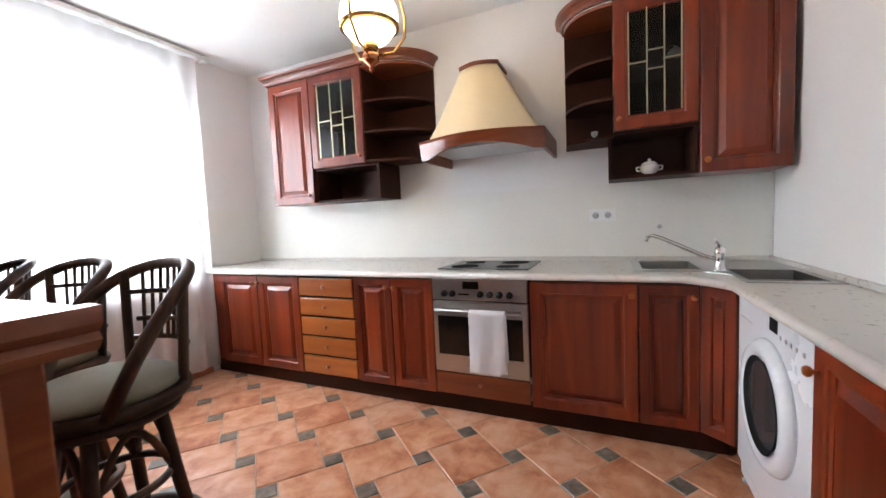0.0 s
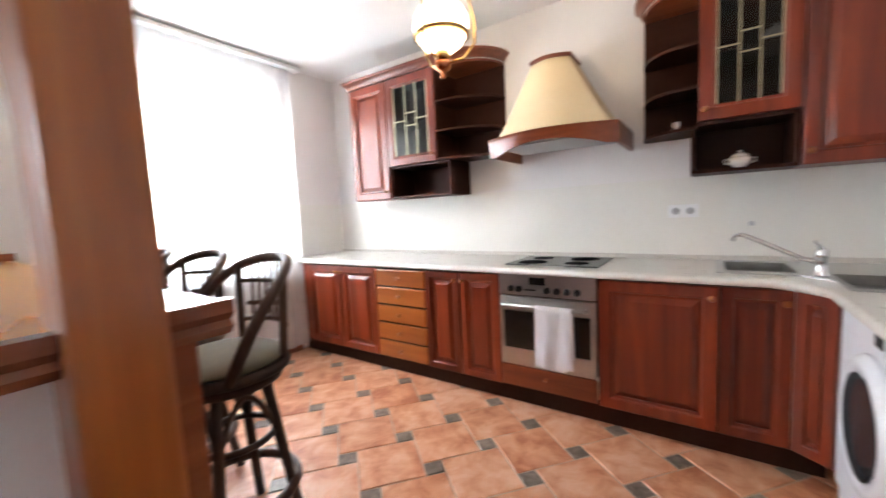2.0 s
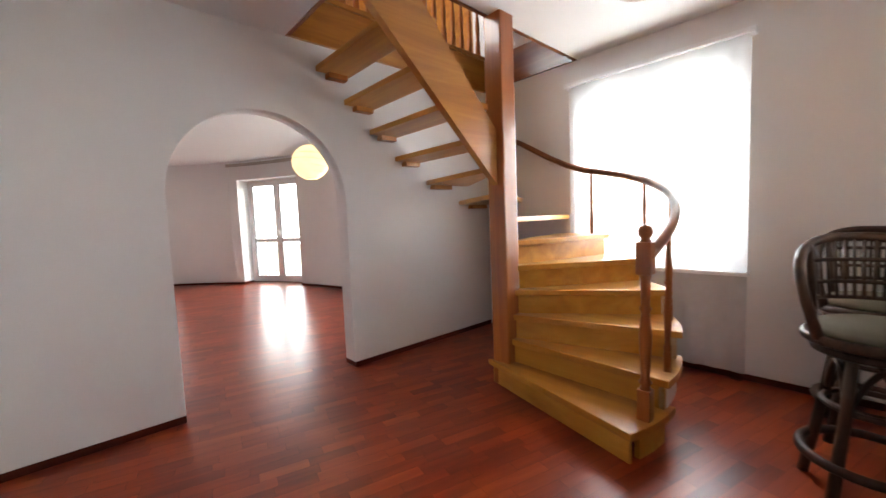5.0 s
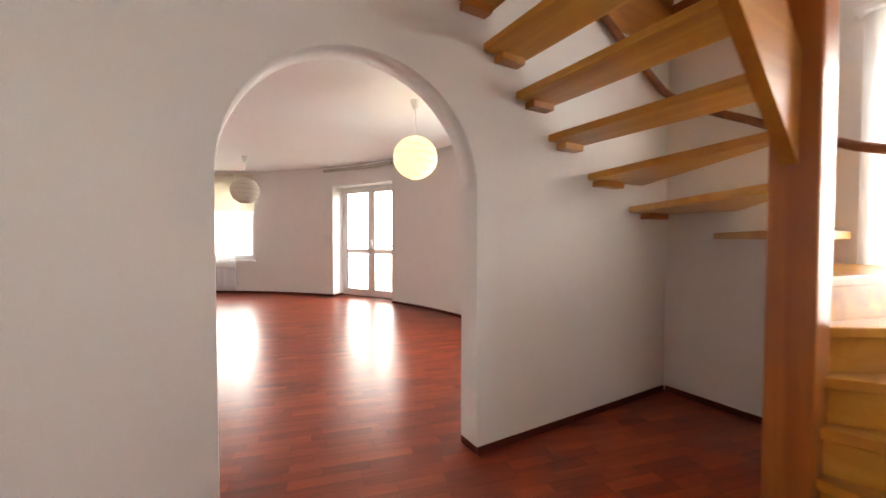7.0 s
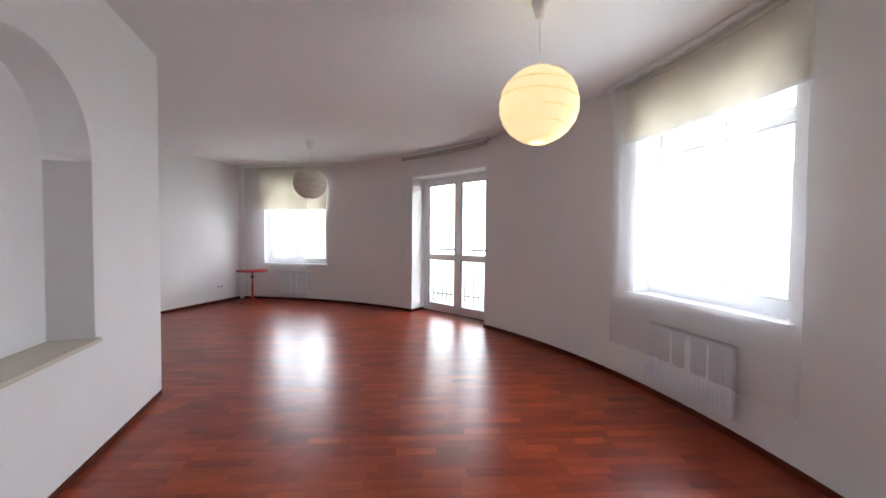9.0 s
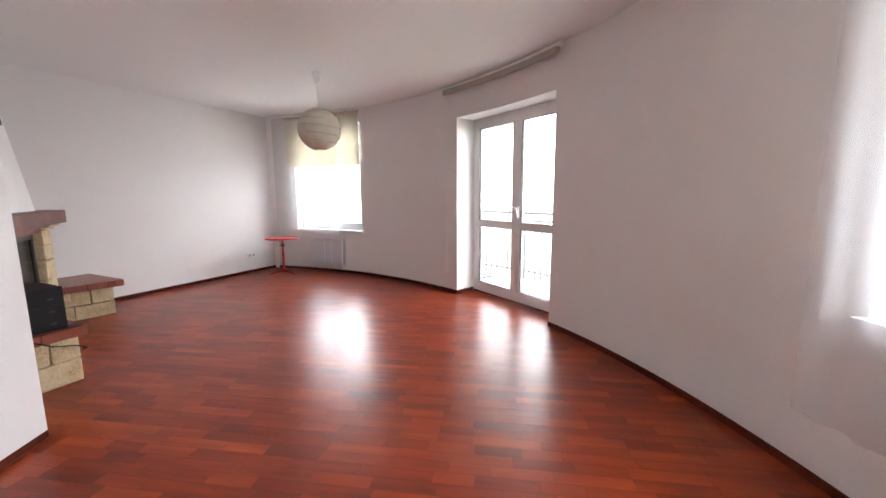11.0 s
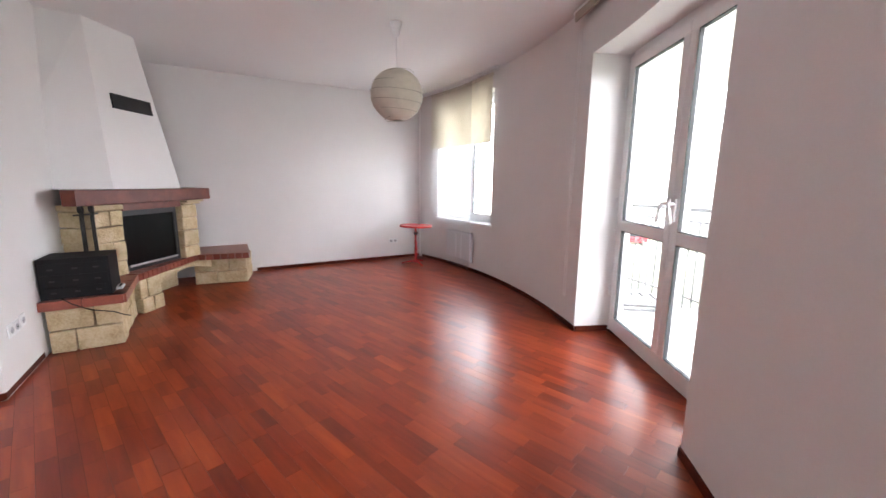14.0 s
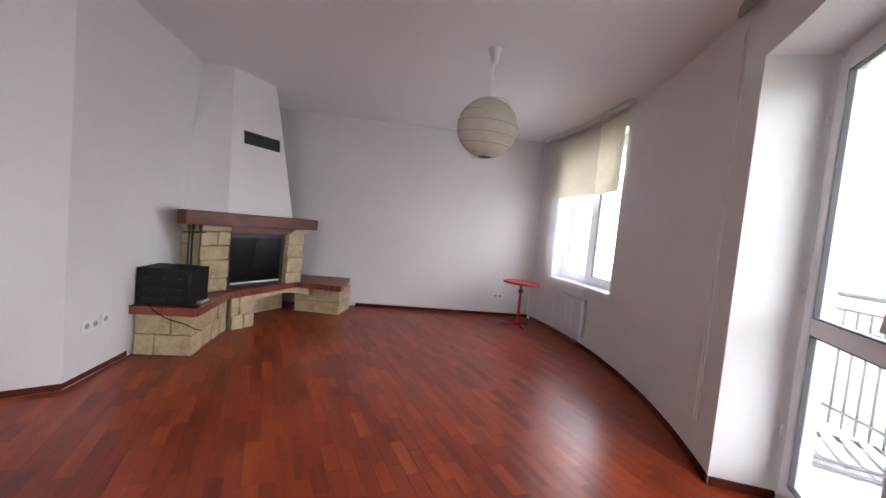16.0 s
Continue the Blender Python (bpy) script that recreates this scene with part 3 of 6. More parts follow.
CHERRY_LABEL = "cherry-stained base cabinet with raised panel door"
for x0, x1, kr in ((0.17, 0.62, True), (0.62, 1.045, False), (1.54, 1.84, True), (1.84, 2.14, False), (2.74, 3.285, True), (3.285, 3.55, True)):
    base_unit(x0, x1, kr, CHERRY_LABEL)
drawers = thing("drawer_unit", "five-drawer cherry unit with lighter drawer fronts", "drawers", group="kitchen base units")
part("body", boxed(1.047, 2.624, 0.12, 1.538, 3.19, 0.858), CARCASS, drawers)
for i in range(5):
    z0 = 0.125 + i * 0.1445
    d = part("drawer_front", boxed(1.05, 2.60, z0 + 0.004, 1.535, 2.622, z0 + 0.134, 0.009), CHERRY_L, drawers)
    k = lathe([(0.006, 0), (0.006, 0.012), (0.014, 0.018), (0.016, 0.026), (0.0001, 0.034)], 12)
    k.transform(Matrix.Translation((1.2925, 2.60, z0 + 0.072)) @ Matrix.Rotation(radians(90), 4, "X"))
    part("knob", k, CHERRY_L, d)
filler = thing("corner_filler", "cherry filler strip where the units meet the wall", "cabinet")
part("strip", boxed(0.002, 2.63, 0.12, 0.168, 2.65, 0.855), CHERRY, filler)
tagged(part("plinth", boxed(0.02, 2.66, 0, 3.68, 2.68, 0.118), CARCASS), "dark recessed plinth under the cherry units", "plinth", kind="structure")
tagged(part("plinth", boxed(3.70, 0.62, 0, 3.72, 1.81, 0.118), CARCASS), "dark recessed plinth under the side units", "plinth", kind="structure")

# right-hand leg: local x runs along -y from the corner, local y into the unit (+x)
SIDE = Matrix(((0, 1, 0, 3.665), (-1, 0, 0, 2.57), (0, 0, 1, 0), (0, 0, 0, 1)))
for a, b, kn in ((0.757, 1.35, (0.79, 0.76)), (1.35, 1.95, (1.92, 0.76))):
    ob = thing("base_cabinet", "cherry-stained base cabinet beside the washing machine", "cabinet", group="kitchen base units")
    bm = boxed(a + 0.002, 0.024, 0.12, b - 0.002, 0.32, 0.858)
    bm.transform(SIDE)
    part("body", bm, CARCASS, ob)
    panel_door(ob, a + 0.003, b - 0.003, 0.125, 0.845, 0.0, kn, face=SIDE)

SLANT = Matrix(((0.776, 0.631, 0, 3.545), (-0.631, 0.776, 0, 2.605), (0, 0, 1, 0), (0, 0, 0, 1)))
ob = thing("corner_cabinet", "narrow slanting cherry cabinet in the corner of the run", "cabinet", group="kitchen base units")
bm = boxed(0.002, 0.024, 0.12, 0.152, 0.10, 0.858)
bm.transform(SLANT)
part("body", bm, CARCASS, ob)
panel_door(ob, 0.002, 0.154, 0.125, 0.845, 0.0, None, face=SLANT)

wt = thing("worktop", "pale speckled L-shaped worktop over the cherry units", "worktop")
BOWLS = ((3.31, 2.73, 3.57, 3.05), (3.68, 2.40, 3.93, 2.72))
bm = bmesh.new()
prism(bm, [(0.003, 2.57), (3.31, 2.57), (3.31, 3.195), (0.003, 3.195)], 0.86, 0.90)
prism(bm, [(3.31, 2.57), (3.47, 2.57), (3.57, 2.48), (3.57, 2.73), (3.31, 2.73)], 0.86, 0.90)
prism(bm, [(3.31, 3.05), (3.57, 3.05), (3.57, 3.195), (3.31, 3.195)], 0.86, 0.90)
prism(bm, [(3.57, 2.48), (3.63, 2.41), (3.63, 0.62), (3.68, 0.62), (3.68, 3.195), (3.57, 3.195)], 0.86, 0.90)
prism(bm, [(3.68, 0.62), (3.93, 0.62), (3.93, 2.40), (3.68, 2.40)], 0.86, 0.90)
prism(bm, [(3.68, 2.72), (3.93, 2.72), (3.93, 3.195), (3.68, 3.195)], 0.86, 0.90)
prism(bm, [(3.93, 0.62), (3.995, 0.62), (3.995, 3.195), (3.93, 3.195)], 0.86, 0.90)
bmesh.ops.remove_doubles(bm, verts=bm.verts, dist=1e-5)
part("slab", bm, WORKTOP, wt)
part("front_edge", tube([(0.003, 2.568, 0.88), (3.46, 2.568, 0.88), (3.57, 2.478, 0.88), (3.628, 2.405, 0.88), (3.628, 0.62, 0.88)], 0.0205, 10), WORKTOP, wt, "rounded worktop edge")
part("upstand", boxed(0.003, 3.175, 0.9005, 3.975, 3.197, 0.925, 0.004), WORKTOP, wt)
part("upstand", boxed(3.977, 0.62, 0.9005, 3.997, 3.197, 0.925, 0.004), WORKTOP, wt)


def oven():
    ob = thing("oven", "built-in stainless steel oven with black knobs", "oven")
    x0, x1, y = 2.147, 2.732, 2.595
    part("body", boxed(x0 + 0.004, 2.63, 0.27, x1 - 0.004, 3.15, 0.856), CARCASS, ob)
    panel = part("control_panel", boxed(x0, y, 0.725, x1, y + 0.03, 0.855, 0.003), STEEL, ob)
    for fx in (0.14, 0.23, 0.53, 0.63, 0.73, 0.83):
        k = lathe([(0.02, 0), (0.02, 0.006), (0.017, 0.008), (0.016, 0.024), (0.0001, 0.025)], 16)
        k.transform(Matrix.Translation((x0 + fx * (x1 - x0), y, 0.765)) @ Matrix.Rotation(radians(90), 4, "X"))
        part("knob", k, BLACK, panel, "black control knob")
    part("display", boxed(x0 + 0.2, y - 0.002, 0.795, x0 + 0.30, y + 0.001, 0.84), SMOKE, panel)
    part("brand_plate", boxed(x0 + 0.17, y - 0.002, 0.757, x0 + 0.24, y + 0.001, 0.767), BLACK, panel)
    door_ob = part("oven_door", boxed(x0, y, 0.275, x1, y + 0.03, 0.715, 0.004), STEEL, ob)
    part("window", boxed(x0 + 0.03, y - 0.003, 0.385, x1 - 0.03, y + 0.002, 0.625), SMOKE, door_ob, "dark glass oven window")
    bm = tube([(x0 + 0.03, y - 0.045, 0.668), (x1 - 0.03, y - 0.045, 0.668)], 0.010, 10)
    for x in (x0 + 0.05, x1 - 0.05):
        tube([(x, y - 0.045, 0.668), (x, y, 0.668)], 0.007, 8, bm)
    part("handle", bm, STEEL, door_ob, "round steel bar handle")
    d = part("drawer_front", boxed(x0, 2.60, 0.13, x1, 2.622, 0.265, 0.005), CHERRY_H, ob, "cherry drawer front below the oven")
    k = lathe([(0.005, 0), (0.012, 0.014), (0.013, 0.02), (0.0001, 0.026)], 12)
    k.transform(Matrix.Translation(((x0 + x1) / 2, 2.60, 0.215)) @ Matrix.Rotation(radians(90), 4, "X"))
    part("knob", k, CHERRY_L, d)


def towel():
    """A cloth folded over the bar, its folds rippling."""
    bm = bmesh.new()
    x0, w, n, mrows = 2.40, 0.215, 22, 26
    for side in (0, 1):
        grid = []
        for j in range(mrows + 1):
            v = j / mrows
            row = []
            for i in range(n + 1):
                u = i / n
                ripple = 0.008 * math.sin(u * 11 + v * 2) * (0.3 + v) + 0.006 * noise.noise((u * 5, v * 5, side * 3.0))
                if side == 0:
                    a = math.pi * 0.5 * (1 - v * 10) if v < 0.1 else 0
                    z = 0.683 - 0.375 * v + (0.012 if u > 0.85 and v > 0.7 else 0) + 0.004 * math.sin(u * 9) * v
                    yy = 2.536 - 0.002 + ripple * 0.7 - 0.004
                else:
                    z = 0.683 - 0.30 * v
                    yy = 2.566 + 0.3 * ripple
                if v < 0.06:
                    yy = 2.551 + (yy - 2.551) * (v / 0.06) ** 0.5
                row.append(bm.verts.new((x0 + u * w + 0.012 * v * (u - 0.3), yy, z)))
            grid.append(row)
        for r0, r1 in zip(grid, grid[1:]):
            for i in range(n):
                f = bm.faces.new((r0[i], r0[i + 1], r1[i + 1], r1[i]))
                f.smooth = True
    bmesh.ops.remove_doubles(bm, verts=bm.verts, dist=0.0015)
    ob = part("tea_towel", bm, TOWEL)
    md = ob.modifiers.new("thickness", "SOLIDIFY")
    md.thickness = 0.004
    tagged(ob, "crumpled white tea towel hanging on the oven handle", "towel")


oven()
towel()
hob = thing("hob", "black ceramic hob set in the worktop", "hob")
part("glass_plate", boxed(2.16, 2.66, 0.901, 2.73, 3.10, 0.908, 0.002), HOB, hob)
part("trim_strip", boxed(2.33, 2.648, 0.901, 2.54, 2.657, 0.906), STEEL, hob)
for x, y, r in ((2.30, 2.78, 0.09), (2.58, 2.78, 0.07), (2.30, 2.99, 0.07), (2.58, 2.99, 0.09)):
    part("cooking_zone", lathe([(r - 0.004, 0.9082), (r, 0.9086), (r + 0.0001, 0.9082)], 28, (x, y, 0)), BLACK, hob)


sink = thing("sink", "stainless steel corner sink with two bowls", "sink")
bm = bmesh.new()
for q in ([(3.27, 2.66), (3.31, 2.66), (3.31, 3.12), (3.27, 3.12)], [(3.31, 2.66), (3.57, 2.66), (3.57, 2.73), (3.31, 2.73)], [(3.31, 3.05), (3.57, 3.05), (3.57, 3.12), (3.31, 3.12)],
          [(3.57, 2.66), (3.66, 2.56), (3.66, 2.36), (3.68, 2.36), (3.68, 3.12), (3.57, 3.12)], [(3.68, 2.36), (3.93, 2.36), (3.93, 2.40), (3.68, 2.40)], [(3.68, 2.72), (3.93, 2.72), (3.93, 3.12), (3.68, 3.12)], [(3.93, 2.36), (3.965, 2.36), (3.965, 3.12), (3.93, 3.12)]):
    prism(bm, q, 0.9012, 0.906)
part("rim", bm, STEEL, sink)
for x0, y0, x1, y1 in BOWLS:
    bm = bmesh.new()
    box(bm, x0, y0, 0.8605, x1, y1, 0.863)
    for a, b, c, d in ((x0, y0, x1, y0 + 0.004), (x0, y1 - 0.004, x1, y1), (x0, y0 + 0.004, x0 + 0.004, y1 - 0.004), (x1 - 0.004, y0 + 0.004, x1, y1 - 0.004)):
        box(bm, a, b, 0.863, c, d, 0.908)
    part("bowl", bm, SHADED_STEEL, sink, "shallow steel bowl, darkened for depth")
    part("drain", lathe([(0.0001, 0.8634), (0.03, 0.8644), (0.034, 0.8632)], 20, ((x0 + x1) / 2 + 0.03, (y0 + y1) / 2, 0)), CHROME, sink)
tap = thing("mixer_tap", "chrome mixer tap with long swivel spout", "tap")
part("base", lathe([(0.026, 0.906), (0.026, 0.915), (0.019, 0.922), (0.018, 0.985), (0.021, 0.99), (0.020, 1.02), (0.0001, 1.03)], 18, (3.63, 2.64, 0)), CHROME, tap)
part("spout", tube([(3.63, 2.64, 0.965), (3.58, 2.67, 0.975), (3.49, 2.73, 1.02), (3.41, 2.78, 1.06), (3.37, 2.80, 1.075), (3.345, 2.815, 1.068), (3.338, 2.82, 1.045)], 0.010, 10), CHROME, tap)
part("lever", tube([(3.63, 2.64, 1.025), (3.61, 2.60, 1.05), (3.60, 2.575, 1.06)], 0.007, 8), CHROME, tap)


def washing_machine():
    ob = thing("washing_machine", "white front-loading washing machine with round door", "washing machine")
    w, h = 0.685, 0.845
    y1 = 2.502
    m = Matrix(((0, 1, 0, 3.67), (-1, 0, 0, y1), (0, 0, 1, 0), (0, 0, 0, 1)))

    def add(name, bm, mat, parent=ob, label=""):
        bm.transform(m)
        return part(name, bm, mat, parent, label)

    add("cabinet", boxed(0, 0, 0.10, w, 0.318, h, 0.01), ENAMEL)
    add("kick_panel", boxed(0.01, 0.012, 0.03, w - 0.01, 0.31, 0.098, 0.004), ENAMEL)
    ring = lathe([(0.155, 0), (0.165, 0.02), (0.19, 0.034), (0.215, 0.03), (0.232, 0.012), (0.235, 0)], 40)
    at = Matrix.Translation((0.36, 0, 0.50)) @ Matrix.Rotation(radians(90), 4, "X")
    ring.transform(at)
    d = add("door_ring", ring, ENAMEL, ob, "thick white door ring")
    g = lathe([(0.157, 0.02), (0.13, 0.012), (0.09, -0.02), (0.0001, -0.035)], 36)
    g.transform(at)
    add("door_glass", g, WASHGLASS, d, "dark bulging door glass")
    seal = lathe([(0.150, 0.012), (0.162, 0.024), (0.170, 0.030), (0.160, 0.030), (0.146, 0.018)], 40)
    seal.transform(at)
    add("seal", seal, BLACK, d, "black rubber door seal")
    add("display", boxed(0.365, -0.003, 0.775, 0.43, 0.002, 0.82), BLACK)
    for x in (0.45, 0.49, 0.53, 0.57, 0.62):
        add("button", boxed(x, -0.003, 0.765, x + 0.012, 0.002, 0.778), GREYPLASTIC)
    add("drawer_seam", boxed(0.03, -0.002, 0.745, 0.18, 0.001, 0.748), GREYPLASTIC)
    for x in (0.03, w - 0.05):
        add("foot", lathe([(0.018, 0), (0.022, 0.012), (0.012, 0.02), (0.012, 0.035)], 12, (x + 0.01, 0.03, 0)), GREYPLASTIC)


washing_machine()


def wall_units(x_tall0, x_tall1, x_gl0, x_gl1, x_sh, mirror):
    """Tall door, leaded glass door over an open box, and rounded end shelves; the shelf end is at x_sh."""
    y, back = 2.87, 3.195
    z0, z1 = 1.395, 2.36
    tall = thing("wall_cabinet", "cherry wall cabinet with a tall panelled door", "cabinet", group="kitchen wall units")
    part("body", boxed(x_tall0 + 0.002, y + 0.024, z0, x_tall1 - 0.002, back, z1), CHERRY, tall)
    kx = x_tall1 - 0.03 if not mirror else x_tall0 + 0.03
    panel_door(tall, x_tall0 + 0.003, x_tall1 - 0.003, z0, z1 - 0.003, y, (kx, z0 + 0.06))
    gl = thing("glazed_cabinet", "cherry wall cabinet with a leaded glass door", "cabinet", group="kitchen wall units")
    zg = 1.66
    t = 0.016
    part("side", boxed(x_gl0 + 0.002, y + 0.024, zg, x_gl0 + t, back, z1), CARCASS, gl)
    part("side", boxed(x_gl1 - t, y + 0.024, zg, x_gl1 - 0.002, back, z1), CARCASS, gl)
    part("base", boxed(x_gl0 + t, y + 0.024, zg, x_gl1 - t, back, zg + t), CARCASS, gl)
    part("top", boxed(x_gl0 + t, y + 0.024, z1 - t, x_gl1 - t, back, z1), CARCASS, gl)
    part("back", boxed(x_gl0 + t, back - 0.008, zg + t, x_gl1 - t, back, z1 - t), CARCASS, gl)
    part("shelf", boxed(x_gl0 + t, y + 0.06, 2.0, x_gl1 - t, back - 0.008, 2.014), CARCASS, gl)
    kx = x_gl1 - 0.03 if not mirror else x_gl0 + 0.03
    d = panel_door(gl, x_gl0 + 0.003, x_gl1 - 0.003, zg, z1 - 0.003, y, (kx, zg + 0.055), glass=True)
    s = 0.076
    a, b, c, e = x_gl0 + s, x_gl1 - s, zg + s, z1 - s
    part("pane", boxed(a, y + 0.012, c, b, y + 0.015, e), CABGLASS, d, "smoky cabinet glass")
    bm = bmesh.new()
    w, hgt, l = b - a, e - c, 0.0035

    def lead(xa, za, xb, zb):
        box(bm, a + xa * w - l, y + 0.009, c + za * hgt - l, a + xb * w + l, y + 0.018, c + zb * hgt + l)

    lead(0.36, 0, 0.36, 1)
    lead(0.68, 0, 0.68, 1)
    lead(0.01, 0.01, 0.01, 0.99)
    lead(0.99, 0.01, 0.99, 0.99)
    lead(0, 0.5, 0.36, 0.5)
    lead(0.68, 0.5, 1, 0.5)
    lead(0.36, 0.6, 0.68, 0.6)
    lead(0.36, 0.42, 0.68, 0.42)
    part("leading", bm, LEAD, d, "thin brass glazing bars")
    # open box: its inner shade is in the near-black board colour
    nb = thing("open_box_shelf", "open box below the glazed wall cabinet, darkened as in shade", "shelf", group="kitchen wall units")
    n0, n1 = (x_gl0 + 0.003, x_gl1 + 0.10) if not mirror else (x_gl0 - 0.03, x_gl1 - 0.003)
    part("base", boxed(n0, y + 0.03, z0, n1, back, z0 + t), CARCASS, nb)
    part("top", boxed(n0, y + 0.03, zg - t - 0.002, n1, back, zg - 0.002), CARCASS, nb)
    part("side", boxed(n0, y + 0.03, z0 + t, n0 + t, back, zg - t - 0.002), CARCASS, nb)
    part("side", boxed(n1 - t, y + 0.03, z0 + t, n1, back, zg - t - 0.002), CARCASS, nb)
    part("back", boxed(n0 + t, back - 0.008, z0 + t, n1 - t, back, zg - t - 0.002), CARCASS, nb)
    sh = thing("corner_shelf", "rounded open end shelves of the wall units, darkened as in shade", "shelf", group="kitchen wall units")
    xb = x_gl1 if not mirror else x_gl0
    sx = (x_sh - xb)
    zs0 = 1.625 if mirror else 1.662
    quarter = [(xb, back)] + [(xb + sx * math.sin(math.pi / 2 * i / 14) ** 0.9, back - (back - y - 0.01) * math.cos(math.pi / 2 * i / 14) ** 0.9) for i in range(15)]
    # lower boards carry shade in their colour; the top board keeps plain cherry
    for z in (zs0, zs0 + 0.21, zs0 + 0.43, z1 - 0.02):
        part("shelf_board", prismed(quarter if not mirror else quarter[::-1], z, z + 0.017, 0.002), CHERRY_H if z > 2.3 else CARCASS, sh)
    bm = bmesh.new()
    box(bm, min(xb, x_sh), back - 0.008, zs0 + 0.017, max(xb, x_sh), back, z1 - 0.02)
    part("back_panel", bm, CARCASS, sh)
    # cornice following the fronts and the rounded end
    corn = thing("cornice", "moulded cherry cornice on the wall units", "moulding", group="kitchen wall units")
    far = x_tall0 if not mirror else x_tall1
    path = [(far, back, 0), (far, y, 0)] if not mirror else [(far, y, 0)]
    path += [(xb, y, 0)] + [(p[0], p[1] - 0.01, 0) for p in quarter[2:]]
    prof = ((0.0, 0.0), (0.012, 0.0), (0.016, 0.018), (0.03, 0.034), (0.046, 0.044), (0.05, 0.062), (0.0, 0.062))
    bm = bmesh.new()
    rows = []
    pts = [Vector(p) for p in path]
    for i, p in enumerate(pts):
        dd = (pts[min(i + 1, len(pts) - 1)] - pts[max(i - 1, 0)]).normalized()
        out = Vector((dd.y, -dd.x, 0))
        if mirror:
            out = -out if (out.y > 0) else out
        if out.dot(Vector(((xb + far) / 2, back, 0)) - p) > 0:
            out = -out
        k = 1.35 if (not mirror and i == 1) else 1.0
        rows.append([bm.verts.new((p.x + out.x * o * k, p.y + out.y * o * k, z1 + h)) for o, h in prof])
    for r0, r1 in zip(rows, rows[1:]):
        for j in range(len(prof) - 1):
            bm.faces.new((r0[j], r1[j], r1[j + 1], r0[j + 1]))
    bm.faces.new(rows[0])
    bm.faces.new(rows[-1][::-1])
    part("moulding", bm, CHERRY_H, corn)
    top = prismed([(far if not mirror else xb, y + 0.01), (xb if not mirror else far, y + 0.01), (xb if not mirror else far, back), (far if not mirror else xb, back)], z1 + 0.002, z1 + 0.012)
    part("top_board", top, CARCASS, corn)


wall_units(0.595, 1.02, 1.02, 1.515, 1.955, False)
wall_units(3.592, 3.975, 3.185, 3.592, 2.90, True)


def china_pot(x, y, z, s=1.0):
    ob = thing("sugar_bowl", "small white china bowl with lid", "bowl", (x, y, z))
    part("bowl", lathe([(0.022 * s, 0), (0.024 * s, 0.006), (0.045 * s, 0.022), (0.05 * s, 0.045), (0.042 * s, 0.06)], 20), CERAMIC, ob)
    part("lid", lathe([(0.044 * s, 0.06), (0.03 * s, 0.074), (0.008 * s, 0.08), (0.011 * s, 0.09), (0.0001, 0.096)], 20), CERAMIC, ob)
    for k in (-1, 1):
        part("lug", tube([(k * 0.048 * s, 0, 0.05 * s), (k * 0.066 * s, 0, 0.048 * s), (k * 0.064 * s, 0, 0.03 * s), (k * 0.048 * s, 0, 0.026 * s)], 0.005, 8), CERAMIC, ob)


china_pot(3.37, 3.0, 1.412)
china_pot(3.50, 3.02, 2.015, 0.9)
cup = thing("egg_cup", "small white china cup on the end shelf", "cup", (3.08, 3.02, 1.643))
part("cup", lathe([(0.016, 0), (0.007, 0.012), (0.008, 0.024), (0.018, 0.034), (0.02, 0.055)], 16), CERAMIC, cup)


